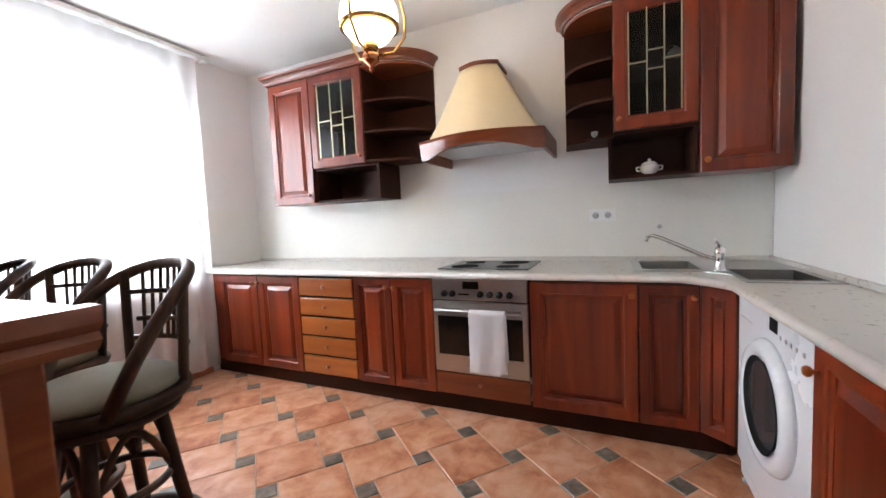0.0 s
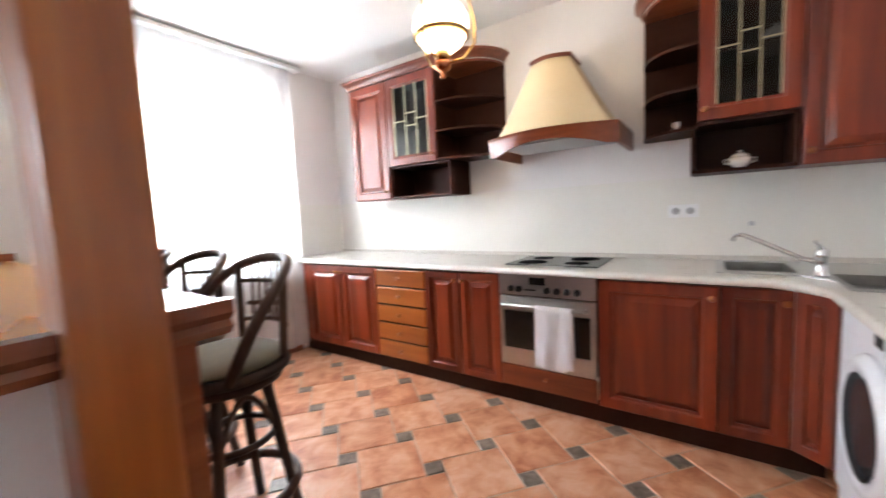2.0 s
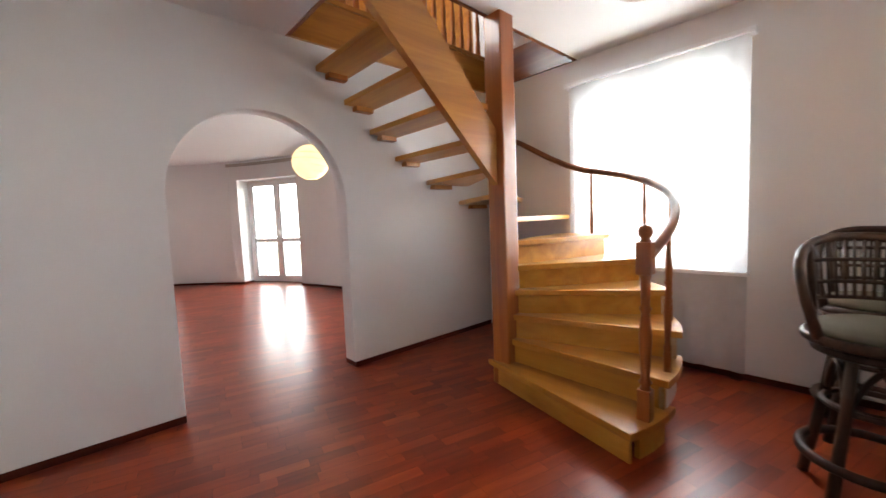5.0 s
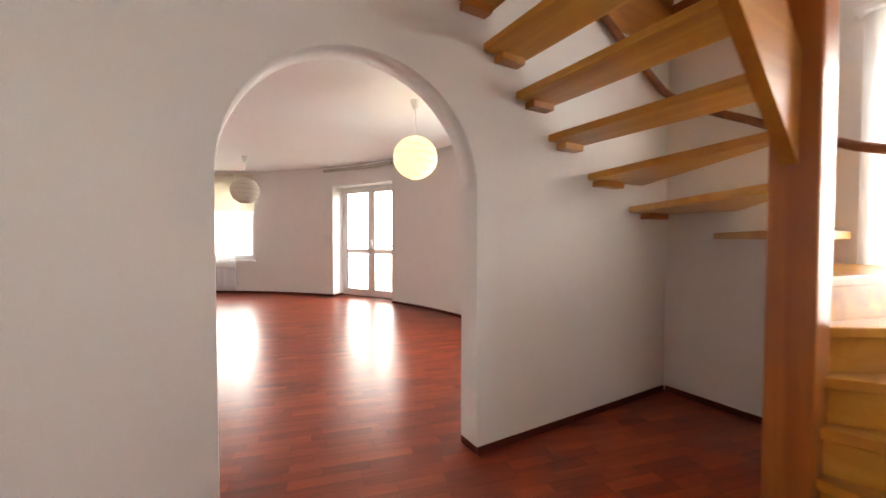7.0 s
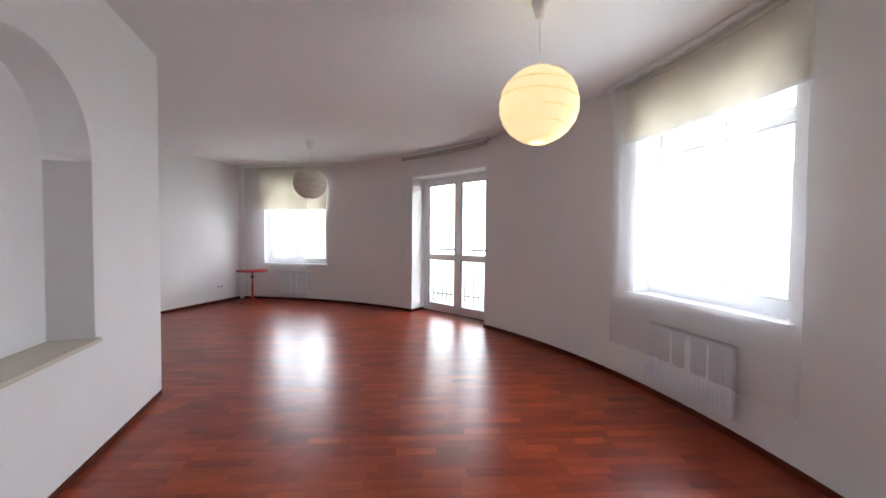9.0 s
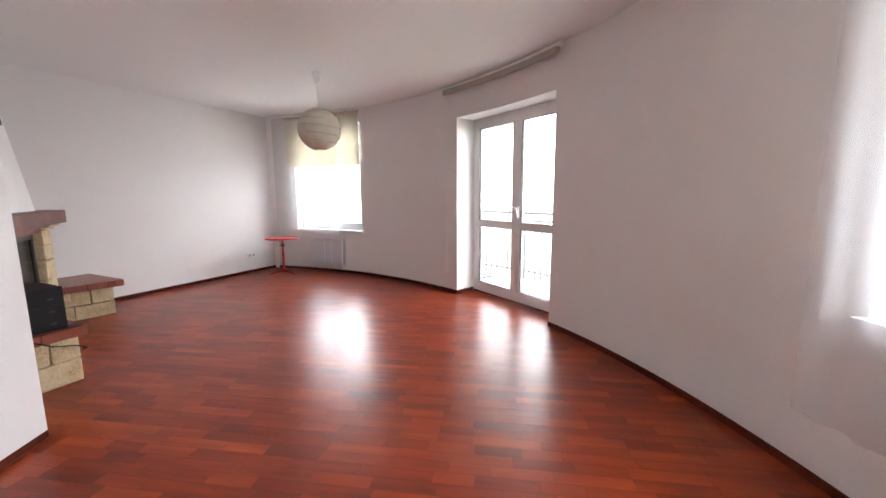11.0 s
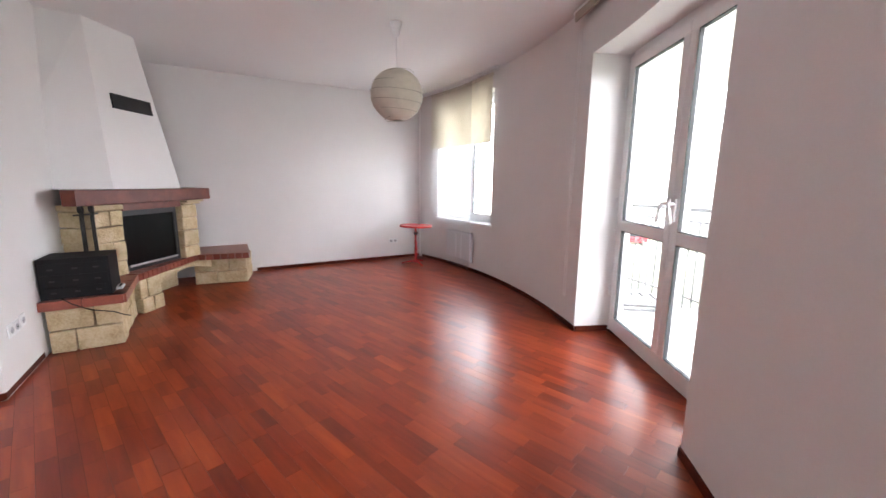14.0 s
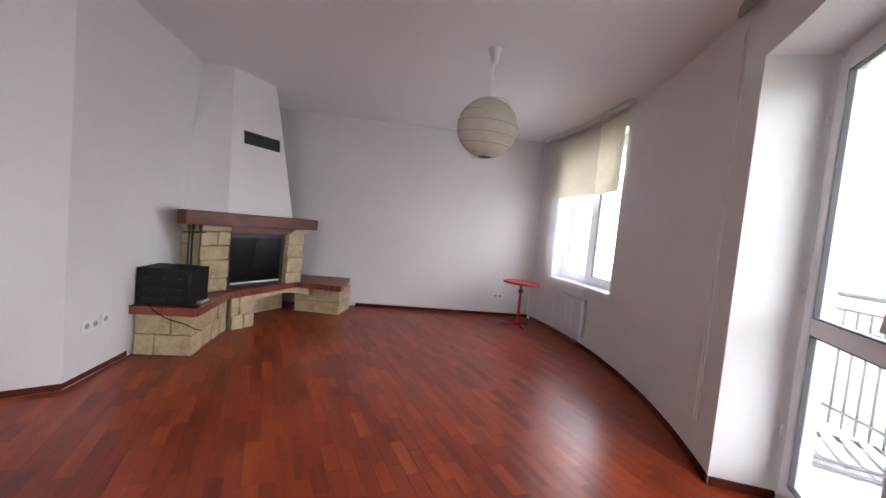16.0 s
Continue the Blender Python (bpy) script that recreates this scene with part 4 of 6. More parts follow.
def cooker_hood():
    ob = thing("cooker_hood", "cream tapered cooker hood with curved cherry rim", "cooker hood")
    x0, x1, back = 2.055, 2.836, 3.195
    n = 24

    def front(u, bulge, ends):
        return ends - bulge * math.sin(math.pi * u)

    # wooden rim, bowed in plan, its lower edge scalloped
    bm = bmesh.new()
    ring = []
    for i in range(n + 1):
        u = i / n
        x = x0 + (x1 - x0) * u
        yf = front(u, 0.12, 2.72)
        low = 1.592 + 0.055 * math.sin(math.pi * min(1, max(0, (u - 0.08) / 0.84))) ** 0.8 + (0.0 if 0.08 < u < 0.92 else -0.0)
        ring.append([bm.verts.new(p) for p in ((x, yf, low), (x, yf - 0.02, 1.69), (x, yf - 0.03, 1.705), (x, yf + 0.02, 1.705), (x, yf + 0.02, low))])
    for r0, r1 in zip(ring, ring[1:]):
        for k in range(5):
            bm.faces.new((r0[k], r1[k], r1[(k + 1) % 5], r0[(k + 1) % 5]))
    bm.faces.new(ring[0])
    bm.faces.new(ring[-1][::-1])
    for x in (x0, x1 - 0.02):
        box(bm, x, 2.74, 1.592, x + 0.02, back, 1.705)
    part("rim", bm, CHERRY_H, ob, "bowed cherry rim with scalloped edge")
    # flared cream cone
    bm = bmesh.new()
    m = 10
    grid = []
    for j in range(m + 1):
        v = j / m
        e = v ** 0.9
        a, b = x0 + 0.03 + (2.255 - x0 - 0.03) * e, x1 - 0.03 + (2.505 - x1 + 0.03) * e
        row = [bm.verts.new((a, back, 1.70 + 0.50 * v))]
        for i in range(n + 1):
            u = i / n
            yf = front(u, 0.12 * (1 - e) + 0.05 * e, 2.745 + (2.97 - 2.745) * e)
            row.append(bm.verts.new((a + (b - a) * u, yf, 1.70 + 0.50 * v)))
        row.append(bm.verts.new((b, back, 1.70 + 0.50 * v)))
        grid.append(row)
    for r0, r1 in zip(grid, grid[1:]):
        for i in range(len(r0) - 1):
            f = bm.faces.new((r0[i], r0[i + 1], r1[i + 1], r1[i]))
            f.smooth = 1 <= i <= n
    bm.faces.new(grid[-1])
    part("cone", bm, CREAM, ob, "cream plastered cone")
    cap = [(2.245, back)] + [(2.245 + 0.27 * i / 12, front(i / 12, 0.05, 2.962)) for i in range(13)] + [(2.515, back)]
    part("top_trim", prismed(cap, 2.20, 2.222, 0.003), CHERRY_H, ob)
    part("extractor_base", boxed(x0 + 0.03, 2.76, 1.655, x1 - 0.03, back, 1.665), GREYPLASTIC, ob)


cooker_hood()


def socket(x, z, m, double=True):
    ob = thing("wall_socket", "white double wall socket" if double else "small white square wall switch", "socket")
    k = 2 if double else 1
    bm = boxed(x - 0.04 * k, -0.009, z - 0.04, x + 0.04 * k, 0, z + 0.04, 0.003)
    bm.transform(m)
    part("plate", bm, UPVC, ob)
    for i in range(k):
        cx = x + (i - (k - 1) / 2) * 0.075
        bm = lathe([(0.021, 0), (0.020, 0.003), (0.0001, 0.0032)], 18)
        bm.transform(m @ Matrix.Translation((cx, -0.0092, z)) @ Matrix.Rotation(radians(90), 4, "X"))
        w = part("well", bm, GREYPLASTIC, ob)
        for dx in (-0.009, 0.009):
            bm = lathe([(0.003, 0), (0.003, 0.001), (0.0001, 0.0012)], 8)
            bm.transform(m @ Matrix.Translation((cx + dx, -0.0125, z)) @ Matrix.Rotation(radians(90), 4, "X"))
            part("pin_hole", bm, BLACK, w)


socket(3.11, 1.194, Matrix.Translation((0, 3.2, 0)))
cap = lathe([(0.016, 0), (0.014, 0.008), (0.0001, 0.01)], 14)
cap.transform(Matrix.Translation((3.44, 3.2, 1.11)) @ Matrix.Rotation(radians(90), 4, "X"))
tagged(part("pipe_cap", cap, GREYPLASTIC), "small grey pipe cap in the splashback wall", "cap")
splash = part("splashback", boxed(0.003, 3.194, 0.926, 3.99, 3.199, 1.395), SPLASH)
tagged(splash, "washable cream paint band behind the worktop", "splashback", kind="structure")
sp = part("splashback", boxed(0.001, 2.55, 0.905, 0.006, 3.193, 1.395), SPLASH)
tagged(sp, "washable cream paint band beside the window", "splashback", kind="structure")


def oil_lamp():
    ob = thing("pendant_lamp", "brass pendant lamp styled as an oil lamp, lit", "lamp", (2.22, 1.95, 0))
    z = 2.10
    sh = part("glass_shade", lathe([(0.118, z - 0.04), (0.126, z - 0.01), (0.122, z + 0.03), (0.10, z + 0.07), (0.066, z + 0.10), (0.056, z + 0.14), (0.064, z + 0.19)], 32), OPAL, ob, "glowing white opal glass shade")
    md = sh.modifiers.new("thickness", "SOLIDIFY")
    md.thickness = 0.003
    part("band", lathe([(0.120, z - 0.052), (0.128, z - 0.05), (0.128, z - 0.038), (0.120, z - 0.036)], 32), BRASS, ob)
    part("lower_glass", lathe([(0.05, z - 0.115), (0.085, z - 0.09), (0.112, z - 0.055)], 28), OPAL, ob)
    part("burner", lathe([(0.02, z - 0.15), (0.036, z - 0.14), (0.034, z - 0.12), (0.022, z - 0.10), (0.018, z - 0.05)], 20), BRASS, ob)
    part("font", lathe([(0.0001, z - 0.235), (0.012, z - 0.225), (0.008, z - 0.21), (0.034, z - 0.19), (0.04, z - 0.17), (0.03, z - 0.15)], 24), COPPER, ob, "turned copper bowl")
    for k in range(3):
        a = 2 * math.pi * k / 3 + 0.6
        c, s = math.cos(a), math.sin(a)
        part("arm", tube([(c * r, s * r, h) for r, h in ((0.03, z - 0.16), (0.10, z - 0.145), (0.15, z - 0.08), (0.155, z), (0.13, z + 0.12), (0.08, z + 0.23), (0.02, z + 0.30))], 0.006, 8), BRASS, ob)
    part("smoke_cap", lathe([(0.03, z + 0.28), (0.045, z + 0.30), (0.012, z + 0.33)], 20), BRASS, ob)
    part("rod", tube([(0, 0, z + 0.32), (0, 0, CEIL - 0.03)], 0.006, 8), BRASS, ob)
    part("ceiling_rose", lathe([(0.05, CEIL - 0.03), (0.055, CEIL - 0.006), (0.055, CEIL)], 20), BRASS, ob)


oil_lamp()
bulb("kitchen_bulb", (2.22, 1.95, 2.06), 55, 0.03, (1.0, 0.72, 0.42))

# ---- bar between kitchen and hall ----
bar = thing("bar_counter", "pine bar counter on a white half wall", "bar counter")
part("half_wall", boxed(0.002, 0.46, 0, 2.36, 0.62, 1.035), PLASTER, bar)
part("end_panel", boxed(2.362, 0.682, 0, 2.40, 0.75, 1.035, 0.004), BAR_EDGE, bar, "dark-stained timber end panel")
part("back_panel", boxed(0.002, 0.622, 0, 2.36, 0.64, 1.035), BAR_EDGE, bar, "dark-stained timber cladding")
bm = bmesh.new()
prism(bm, [(0.003, 0.30), (2.42, 0.30), (2.42, 0.80), (0.003, 0.80)], 1.045, 1.10, 0.006)
part("top", bm, BAR_TOP, bar, "glossy honey pine top")
part("edge_moulding", upright([(0, 0), (0.016, 0), (0.03, 0.018), (0.022, 0.03), (0.036, 0.045), (0.036, 0.072), (0, 0.072)], 0.50, (2.421, 0.30, 1.032)), BAR_EDGE, bar, "dark moulded end edge")
bm = upright([(0, 0), (0.016, 0), (0.03, 0.02), (0.022, 0.034), (0.03, 0.06), (0, 0.066)], 2.417, (0.003, 0.299, 1.036), -90)
part("front_moulding", bm, BAR_TOP, bar)
part("wall_strip", boxed(0.003, 0.29, 1.101, 0.024, 0.82, 1.145, 0.004), BAR_EDGE, bar)
fr = part("foot_rail", boxed(0.003, 0.34, 0.11, 2.36, 0.458, 0.145, 0.006), PINE_X, bar, "pine foot rest along the half wall")
part("foot_rail_back", boxed(0.003, 0.434, 0.146, 2.36, 0.458, 0.36, 0.004), BAR_EDGE, bar)


def brace(x_post, x_beam, z_post, z_beam, y0, y1):
    """A curved knee brace in the plane of the bar, thick in y."""
    n = 10
    out, inn = [], []
    for i in range(n + 1):
        u = i / n
        x = x_post + (x_beam - x_post) * (1 - math.cos(u * math.pi / 2))
        z = z_post + (z_beam - z_post) * math.sin(u * math.pi / 2)
        x = 0.45 * x + 0.55 * (x_post + (x_beam - x_post) * u)
        z = 0.45 * z + 0.55 * (z_post + (z_beam - z_post) * u)
        d = Vector((x_beam - x_post, z_beam - z_post)).normalized()
        k = 0.075
        s = 1 if x_beam > x_post else -1
        out.append((x - d.y * k * s, z + d.x * k * s))
        inn.append((x + d.y * k * s, z - d.x * k * s))
    return upright(out + inn[::-1], y1 - y0, (0, y0, 0))


frame_ob = thing("timber_frame", "orange pine post-and-brace frame over the bar", "timber frame")
part("post", boxed(2.345, 0.55, 0, 2.49, 0.68, CEIL - 0.001, 0.012), PINE_Z, frame_ob, "tall knotty pine post")
part("wall_post", boxed(0.004, 0.535, 1.102, 0.10, 0.665, 2.285, 0.008), PINE_Z, frame_ob)
part("tie_beam", boxed(0.004, 0.53, 2.287, 2.343, 0.67, 2.43, 0.01), PINE_X, frame_ob)
part("brace", brace(2.40, 1.66, 1.42, 2.34, 0.555, 0.66), PINE_X, frame_ob)
part("brace", brace(0.06, 0.22, 1.98, 2.36, 0.54, 0.66), PINE_X, frame_ob)
structure("beam_lintel", boxed(0.004, 0.535, 2.432, 2.343, 0.665, CEIL - 0.002), PLASTER, "white plastered lintel above the bar", "lintel")


# ---- bar stools ----


def bar_stool():
    ob = thing("bar_stool", "dark rattan bar stool with a padded olive seat", "bar stool", group="stools round the bar")
    r = 0.205
    part("seat", lathe([(0.0001, 0.775), (0.10, 0.774), (0.16, 0.766), (0.195, 0.75), (0.205, 0.73), (0.19, 0.715), (0.0001, 0.712)], 32), SEAT, ob, "round padded olive-grey seat")
    part("seat_ring", tube(arc_points((0, 0), 0.208, 0, 350, 34, 0.70), 0.022, 8, closed=True), RATTAN, ob)
    part("swivel_ring", tube(arc_points((0, 0), 0.18, 0, 350, 30, 0.655), 0.018, 8, closed=True), RATTAN, ob)
    part("swivel_plate", lathe([(0.15, 0.66), (0.15, 0.70)], 24), RATTAN, ob)
    for k in range(4):
        a = radians(45 + 90 * k)
        c, s = math.cos(a), math.sin(a)
        part("leg", tube([(c * 0.13, s * 0.13, 0.66), (c * 0.165, s * 0.165, 0.40), (c * 0.205, s * 0.205, 0.16), (c * 0.235, s * 0.235, 0.0)], 0.021, 8), RATTAN, ob)
        b = radians(135 + 90 * k)
        mid = Vector((c + math.cos(b), s + math.sin(b), 0)) * 0.5
        arch = []
        for i in range(9):
            u = i / 8
            p = Vector((c, s, 0)).lerp(Vector((math.cos(b), math.sin(b), 0)), u) * 0.16
            arch.append((p.x, p.y, 0.42 + 0.18 * math.sin(math.pi * u)))
        part("arched_stretcher", tube(arch, 0.012, 6), RATTAN, ob)
    part("foot_ring", tube(arc_points((0, 0), 0.218, 0, 350, 34, 0.20), 0.02, 8, closed=True), RATTAN, ob, "bound rattan foot ring")
    part("upper_ring", tube(arc_points((0, 0), 0.15, 0, 350, 28, 0.42), 0.013, 6, closed=True), RATTAN, ob)
    # hoop of the back: rises from the front corners round behind; the back is at -y
    hoop = []
    for i in range(25):
        u = i / 24
        a = radians(25 - 230 * u)
        lift = math.sin(math.pi * u)
        rr = 0.215 + 0.035 * lift
        hoop.append((rr * math.cos(a), rr * math.sin(a), 0.70 + 0.40 * (1 - abs(2 * u - 1) ** 2.6)))
    part("back_hoop", tube(hoop, 0.021, 8), RATTAN, ob, "bent rattan hoop back")
    for u in (0.3, 0.7):
        a = radians(25 - 230 * u)
        part("back_post", tube([(0.208 * math.cos(a), 0.208 * math.sin(a), 0.70), (0.235 * math.cos(a), 0.235 * math.sin(a), 1.07)], 0.016, 8), RATTAN, ob)
    for z, a0, a1 in ((0.83, -45, -135), (0.90, -52, -128), (1.0, -45, -135)):
        part("back_rail", tube(arc_points((0, 0), 0.222, a0, a1, 10, z), 0.010, 6), RATTAN, ob)
    for a in (-58, -66, -74, -82, -90, -98, -106, -114, -122):
        c, s = math.cos(radians(a)), math.sin(radians(a))
        part("slat", tube([(0.214 * c, 0.214 * s, 0.83), (0.24 * c, 0.24 * s, 1.09)], 0.007, 6), RATTAN, ob)
    return ob


stool = bar_stool()
stool.matrix_basis = pose(1.12, 0.09, 0, 0, 0, -72)
copy_thing(stool, pose(0.46, 0.10, 0, 0, 0, -84))
copy_thing(stool, pose(1.70, 1.12, 0, 0, 0, 180))
copy_thing(stool, pose(1.10, 1.16, 0, 0, 0, 186))
copy_thing(stool, pose(0.46, 1.15, 0, 0, 0, 176))

# ---- stairs ----
PX, PY = 1.18, -1.74
LEVELS = [0.178, 0.356, 0.534, 0.712, 0.89, 1.07, 1.25, 1.44, 1.64, 1.845, 2.055, 2.27, 2.49]
ANGLES = [75, 88, 106, 126, 146, 166, 188, 211, 235]


def ray_out(deg, r=1.12):
    """Where a line from the newel post meets the outer edge of the flight or the walls."""
    a = radians(deg)
    c, s = math.cos(a), math.sin(a)
    far = r
    if deg > 180:
        far = 9.0
        if c < 0:
            far = min(far, (0.012 - PX) / c)
        if s < 0:
            far = min(far, (ARCH_Y1 + 0.012 - PY) / s)
    if c < 0:
        far = min(far, (0.012 - PX) / c)
    return (PX + far * c, PY + far * s)


def wedge(a0, a1, nose=0.03, start=0.0):
    pts = [(PX + 0.02 * math.cos(radians(a0)), PY + 0.02 * math.sin(radians(a0)))]
    side = Vector((math.sin(radians(a0)), -math.cos(radians(a0)))) * nose
    out0 = ray_out(a0)
    back = Vector((math.cos(radians(a0)), math.sin(radians(a0)))) * start
    pts = [(PX + side.x - back.x, PY + side.y - back.y), (out0[0] + side.x, out0[1] + side.y)]
    angles = [a0 + (a1 - a0) * i / 8 for i in range(9)]
    corner = math.degrees(math.atan2(ARCH_Y1 - PY, -PX)) % 360
    if a0 < corner < a1:
        angles = sorted(angles + [corner])
    pts += [ray_out(a) for a in angles]
    pts.append((PX, PY))
    return pts


stairs = thing("staircase", "yellow pine winder staircase round a square post", "stairs", kind="")
for k in range(9):
    a0 = ANGLES[k]
    a1 = ANGLES[k + 1] if k < 8 else 258
    z = LEVELS[k]
    over = 4 if k < 8 else 0
    part("tread", prismed(wedge(a0, a1 + over, 0.03 if k else 0.11, 0.0 if k else 0.09), z - 0.042, z, 0.006), PINE, stairs)
    if k < 6:
        d = Vector((math.cos(radians(a0)), math.sin(radians(a0))))
        nn = Vector((-d.y, d.x)) * 0.02
        q = Vector(ray_out(a0)) - d * 0.03
        p = Vector((PX, PY)) + d * 0.06
        low = LEVELS[k - 1] if k else 0.0
        if not k:
            p, q = p - nn * 4 - d * 0.13, q - nn * 4
        part("riser", prismed([p, q, q + nn, p + nn], low + 0.001, z - 0.043), PINE, stairs)
        if k < 4:
            side = [ray_out(a0 + (a1 - a0) * i / 6, 1.09) for i in range(7)]
            inner = [ray_out(a0 + (a1 - a0) * i / 6, 1.06) for i in range(7)]
            part("outer_riser", prismed(side + inner[::-1], low + 0.001 if k else 0.0, z - 0.043), PLASTER if k else PINE, stairs)
for k, x in enumerate((1.02, 1.28, 1.51, 1.74)):
    z = LEVELS[9 + k]
    part("tread", boxed(x, ARCH_Y1 + 0.012, z - 0.042, x + 0.282, -1.775, z, 0.006), PINE, stairs)
    part("cleat", boxed(x + 0.035, ARCH_Y1 + 0.002, z - 0.085, x + 0.20, ARCH_Y1 + 0.075, z - 0.043, 0.006), PINE_X, stairs)
for x, z in ((0.62, LEVELS[8]), (0.08, LEVELS[7])):
    part("cleat", boxed(x + 0.02, ARCH_Y1 + 0.002, z - 0.085, x + 0.26, ARCH_Y1 + 0.075, z - 0.043, 0.006), PINE_X, stairs)
part("newel_post", boxed(PX - 0.075, PY - 0.075, 0, PX + 0.075, PY + 0.075, 2.98, 0.012), PINE_Z, stairs, "square orange pine post up to the well")
part("stringer", upright([(1.255, 1.48), (2.40, 2.54), (2.40, 2.92), (2.28, 2.92), (1.255, 1.87)], 0.05, (0, -1.775, 0)), PINE_X, stairs, "broad pine stringer board")

# balusters, starting newel and the curved handrail


def turned(h, r):
    return [(r, 0), (r, 0.10), (r * 0.75, 0.115), (r * 1.05, 0.13), (r * 0.62, 0.16), (r * 0.8, h * 0.30), (r * 0.95, h * 0.42), (r * 0.6, h * 0.55), (r * 0.55, h * 0.62), (r * 0.85, h * 0.64),
            (r * 0.55, h * 0.66), (r * 0.7, h * 0.78), (r * 0.5, h * 0.9), (r * 0.5, h)]


nx, ny = 1.38, -0.69
bm = boxed(nx - 0.032, ny - 0.032, 0.178, nx + 0.032, ny + 0.032, 0.34, 0.004)
lathe([(0.03, 0.34), (0.022, 0.36), (0.032, 0.375), (0.02, 0.40), (0.027, 0.52), (0.031, 0.62), (0.02, 0.74), (0.03, 0.76), (0.02, 0.78), (0.024, 0.9), (0.03, 0.935)], 16, (nx, ny, 0), bm)
box(bm, nx - 0.036, ny - 0.036, 0.935, nx + 0.036, ny + 0.036, 1.10, 0.006)
lathe([(0.03, 1.10), (0.02, 1.115), (0.034, 1.135), (0.036, 1.155), (0.026, 1.178), (0.0001, 1.186)], 16, (nx, ny, 0), bm)
part("starting_newel", bm, PINE_Z, stairs, "turned pine newel with ball finial")
rail = []
for i in range(31):
    u = i / 30
    a = 79 + (176 - 79) * u
    r = 1.08
    rail.append((PX + r * math.cos(radians(a)), PY + r * math.sin(radians(a)), 1.02 + 0.62 * u ** 0.92 + 0.05 * math.sin(u * math.pi)))
rail += [(0.085, -1.85, 1.71), (0.07, -2.05, 1.81), (0.065, -2.35, 1.985), (0.065, -2.66, 2.15), (0.085, -2.79, 2.24), (0.18, -2.84, 2.31), (0.50, -2.845, 2.47), (0.92, -2.845, 2.70)]
rail_ob = part("handrail", tube(rail, 0.027, 10), RAIL, stairs, "curved dark handrail")
for a, z0 in ((94, 0.356), (118, 0.534), (141, 0.712), (172, 0.89)):
    u = (a - 79) / 97
    top = 1.02 + 0.62 * u ** 0.92 + 0.05 * math.sin(u * math.pi) - 0.02
    x, y = PX + 1.07 * math.cos(radians(a)), PY + 1.07 * math.sin(radians(a))
    part("baluster", lathe(turned(top - z0, 0.021), 12, (x, y, z0)), PINE_Z, stairs)
part("rail_bracket", tube([(0.003, -2.05, 1.74), (0.05, -2.05, 1.745), (0.068, -2.05, 1.79)], 0.007, 6), UPVC, rail_ob)

# timber lining of the stairwell and the gallery railing above it
well = thing("stairwell_lining", "red-brown timber boards lining the stairwell edge", "trim", kind="structure")
part("board", boxed(0.003, ARCH_Y1 + 0.002, CEIL - 0.002, 0.03, WELL_Y - 0.002, 2.99), BAR_EDGE, well)
part("board", boxed(0.031, ARCH_Y1 + 0.002, CEIL - 0.002, WELL_X - 0.002, ARCH_Y1 + 0.03, 2.99), PINE_X, well)
part("board", boxed(0.031, WELL_Y - 0.03, CEIL - 0.004, WELL_X - 0.03, WELL_Y - 0.002, 2.99), BAR_EDGE, well)
part("board", boxed(WELL_X - 0.03, ARCH_Y1 + 0.031, CEIL - 0.004, WELL_X - 0.002, WELL_Y - 0.031, 2.99), BAR_EDGE, well)
gallery = thing("gallery_railing", "turned pine balusters of the upper gallery", "railing")
part("bottom_rail", boxed(0.03, -2.90, 2.992, 2.24, -2.85, 3.03, 0.004), PINE_X, gallery)
part("top_rail", boxed(0.03, -2.91, 3.75, 2.24, -2.84, 3.80, 0.006), PINE_X, gallery)
for i in range(17):
    part("baluster", lathe(turned(0.715, 0.026), 10, (0.12 + i * 0.126, -2.875, 3.032)), PINE_Z, gallery)


# ---- pendant paper lanterns ----


def lantern(x, y, z, r, lit, cord_top, label):
    ob = thing("paper_lantern", label, "lamp", (x, y, 0))
    prof = []
    n = 30
    for i in range(n + 1):
        a = -math.pi / 2 + 0.22 + (math.pi - 0.44) * i / n
        ripple = 1.0 + (0.012 if i % 3 == 1 else -0.004)
        prof.append((r * math.cos(a) * ripple, z + r * math.sin(a) * 0.97))
    bm = lathe(prof, 40)
    for f in [f for f in bm.faces if len(f.verts) > 4]:
        bm.faces.remove(f)
    for v in bm.verts:
        k = noise.noise(v.co * 9.0) * 0.004
        v.co.x *= 1 + k / r
        v.co.y *= 1 + k / r
    part("shade", bm, PAPER_LIT if lit else PAPER, ob, "ribbed paper globe")
    for i in (3, 8, 12, 16, 20, 25):
        rr, zz = prof[i]
        tilt = 0.02 * math.sin(i * 1.7)
        part("wire_hoop", tube([(1.012 * rr * math.cos(2 * math.pi * k / 40), 1.012 * rr * math.sin(2 * math.pi * k / 40), zz + tilt * math.cos(2 * math.pi * k / 40)) for k in range(40)], 0.0013, 5, closed=True), SEAT if not lit else BRASS, ob)
    part("bulb_holder", lathe([(0.02, z + 0.06), (0.022, z + 0.13), (0.012, z + 0.15)], 14), UPVC, ob)
    part("bulb", lathe([(0.0001, z - 0.05), (0.022, z - 0.04), (0.03, z - 0.01), (0.026, z + 0.025), (0.014, z + 0.06)], 16), OPAL if lit else CERAMIC, ob)
    part("cord", tube([(0, 0, z + 0.14), (0, 0, cord_top)], 0.0035, 6), UPVC, ob)
    part("ceiling_cup", lathe([(0.02, cord_top - 0.002), (0.034, cord_top + 0.03), (0.038, CEIL - 0.05), (0.052, CEIL - 0.012), (0.052, CEIL)], 20), UPVC, ob)
    return ob


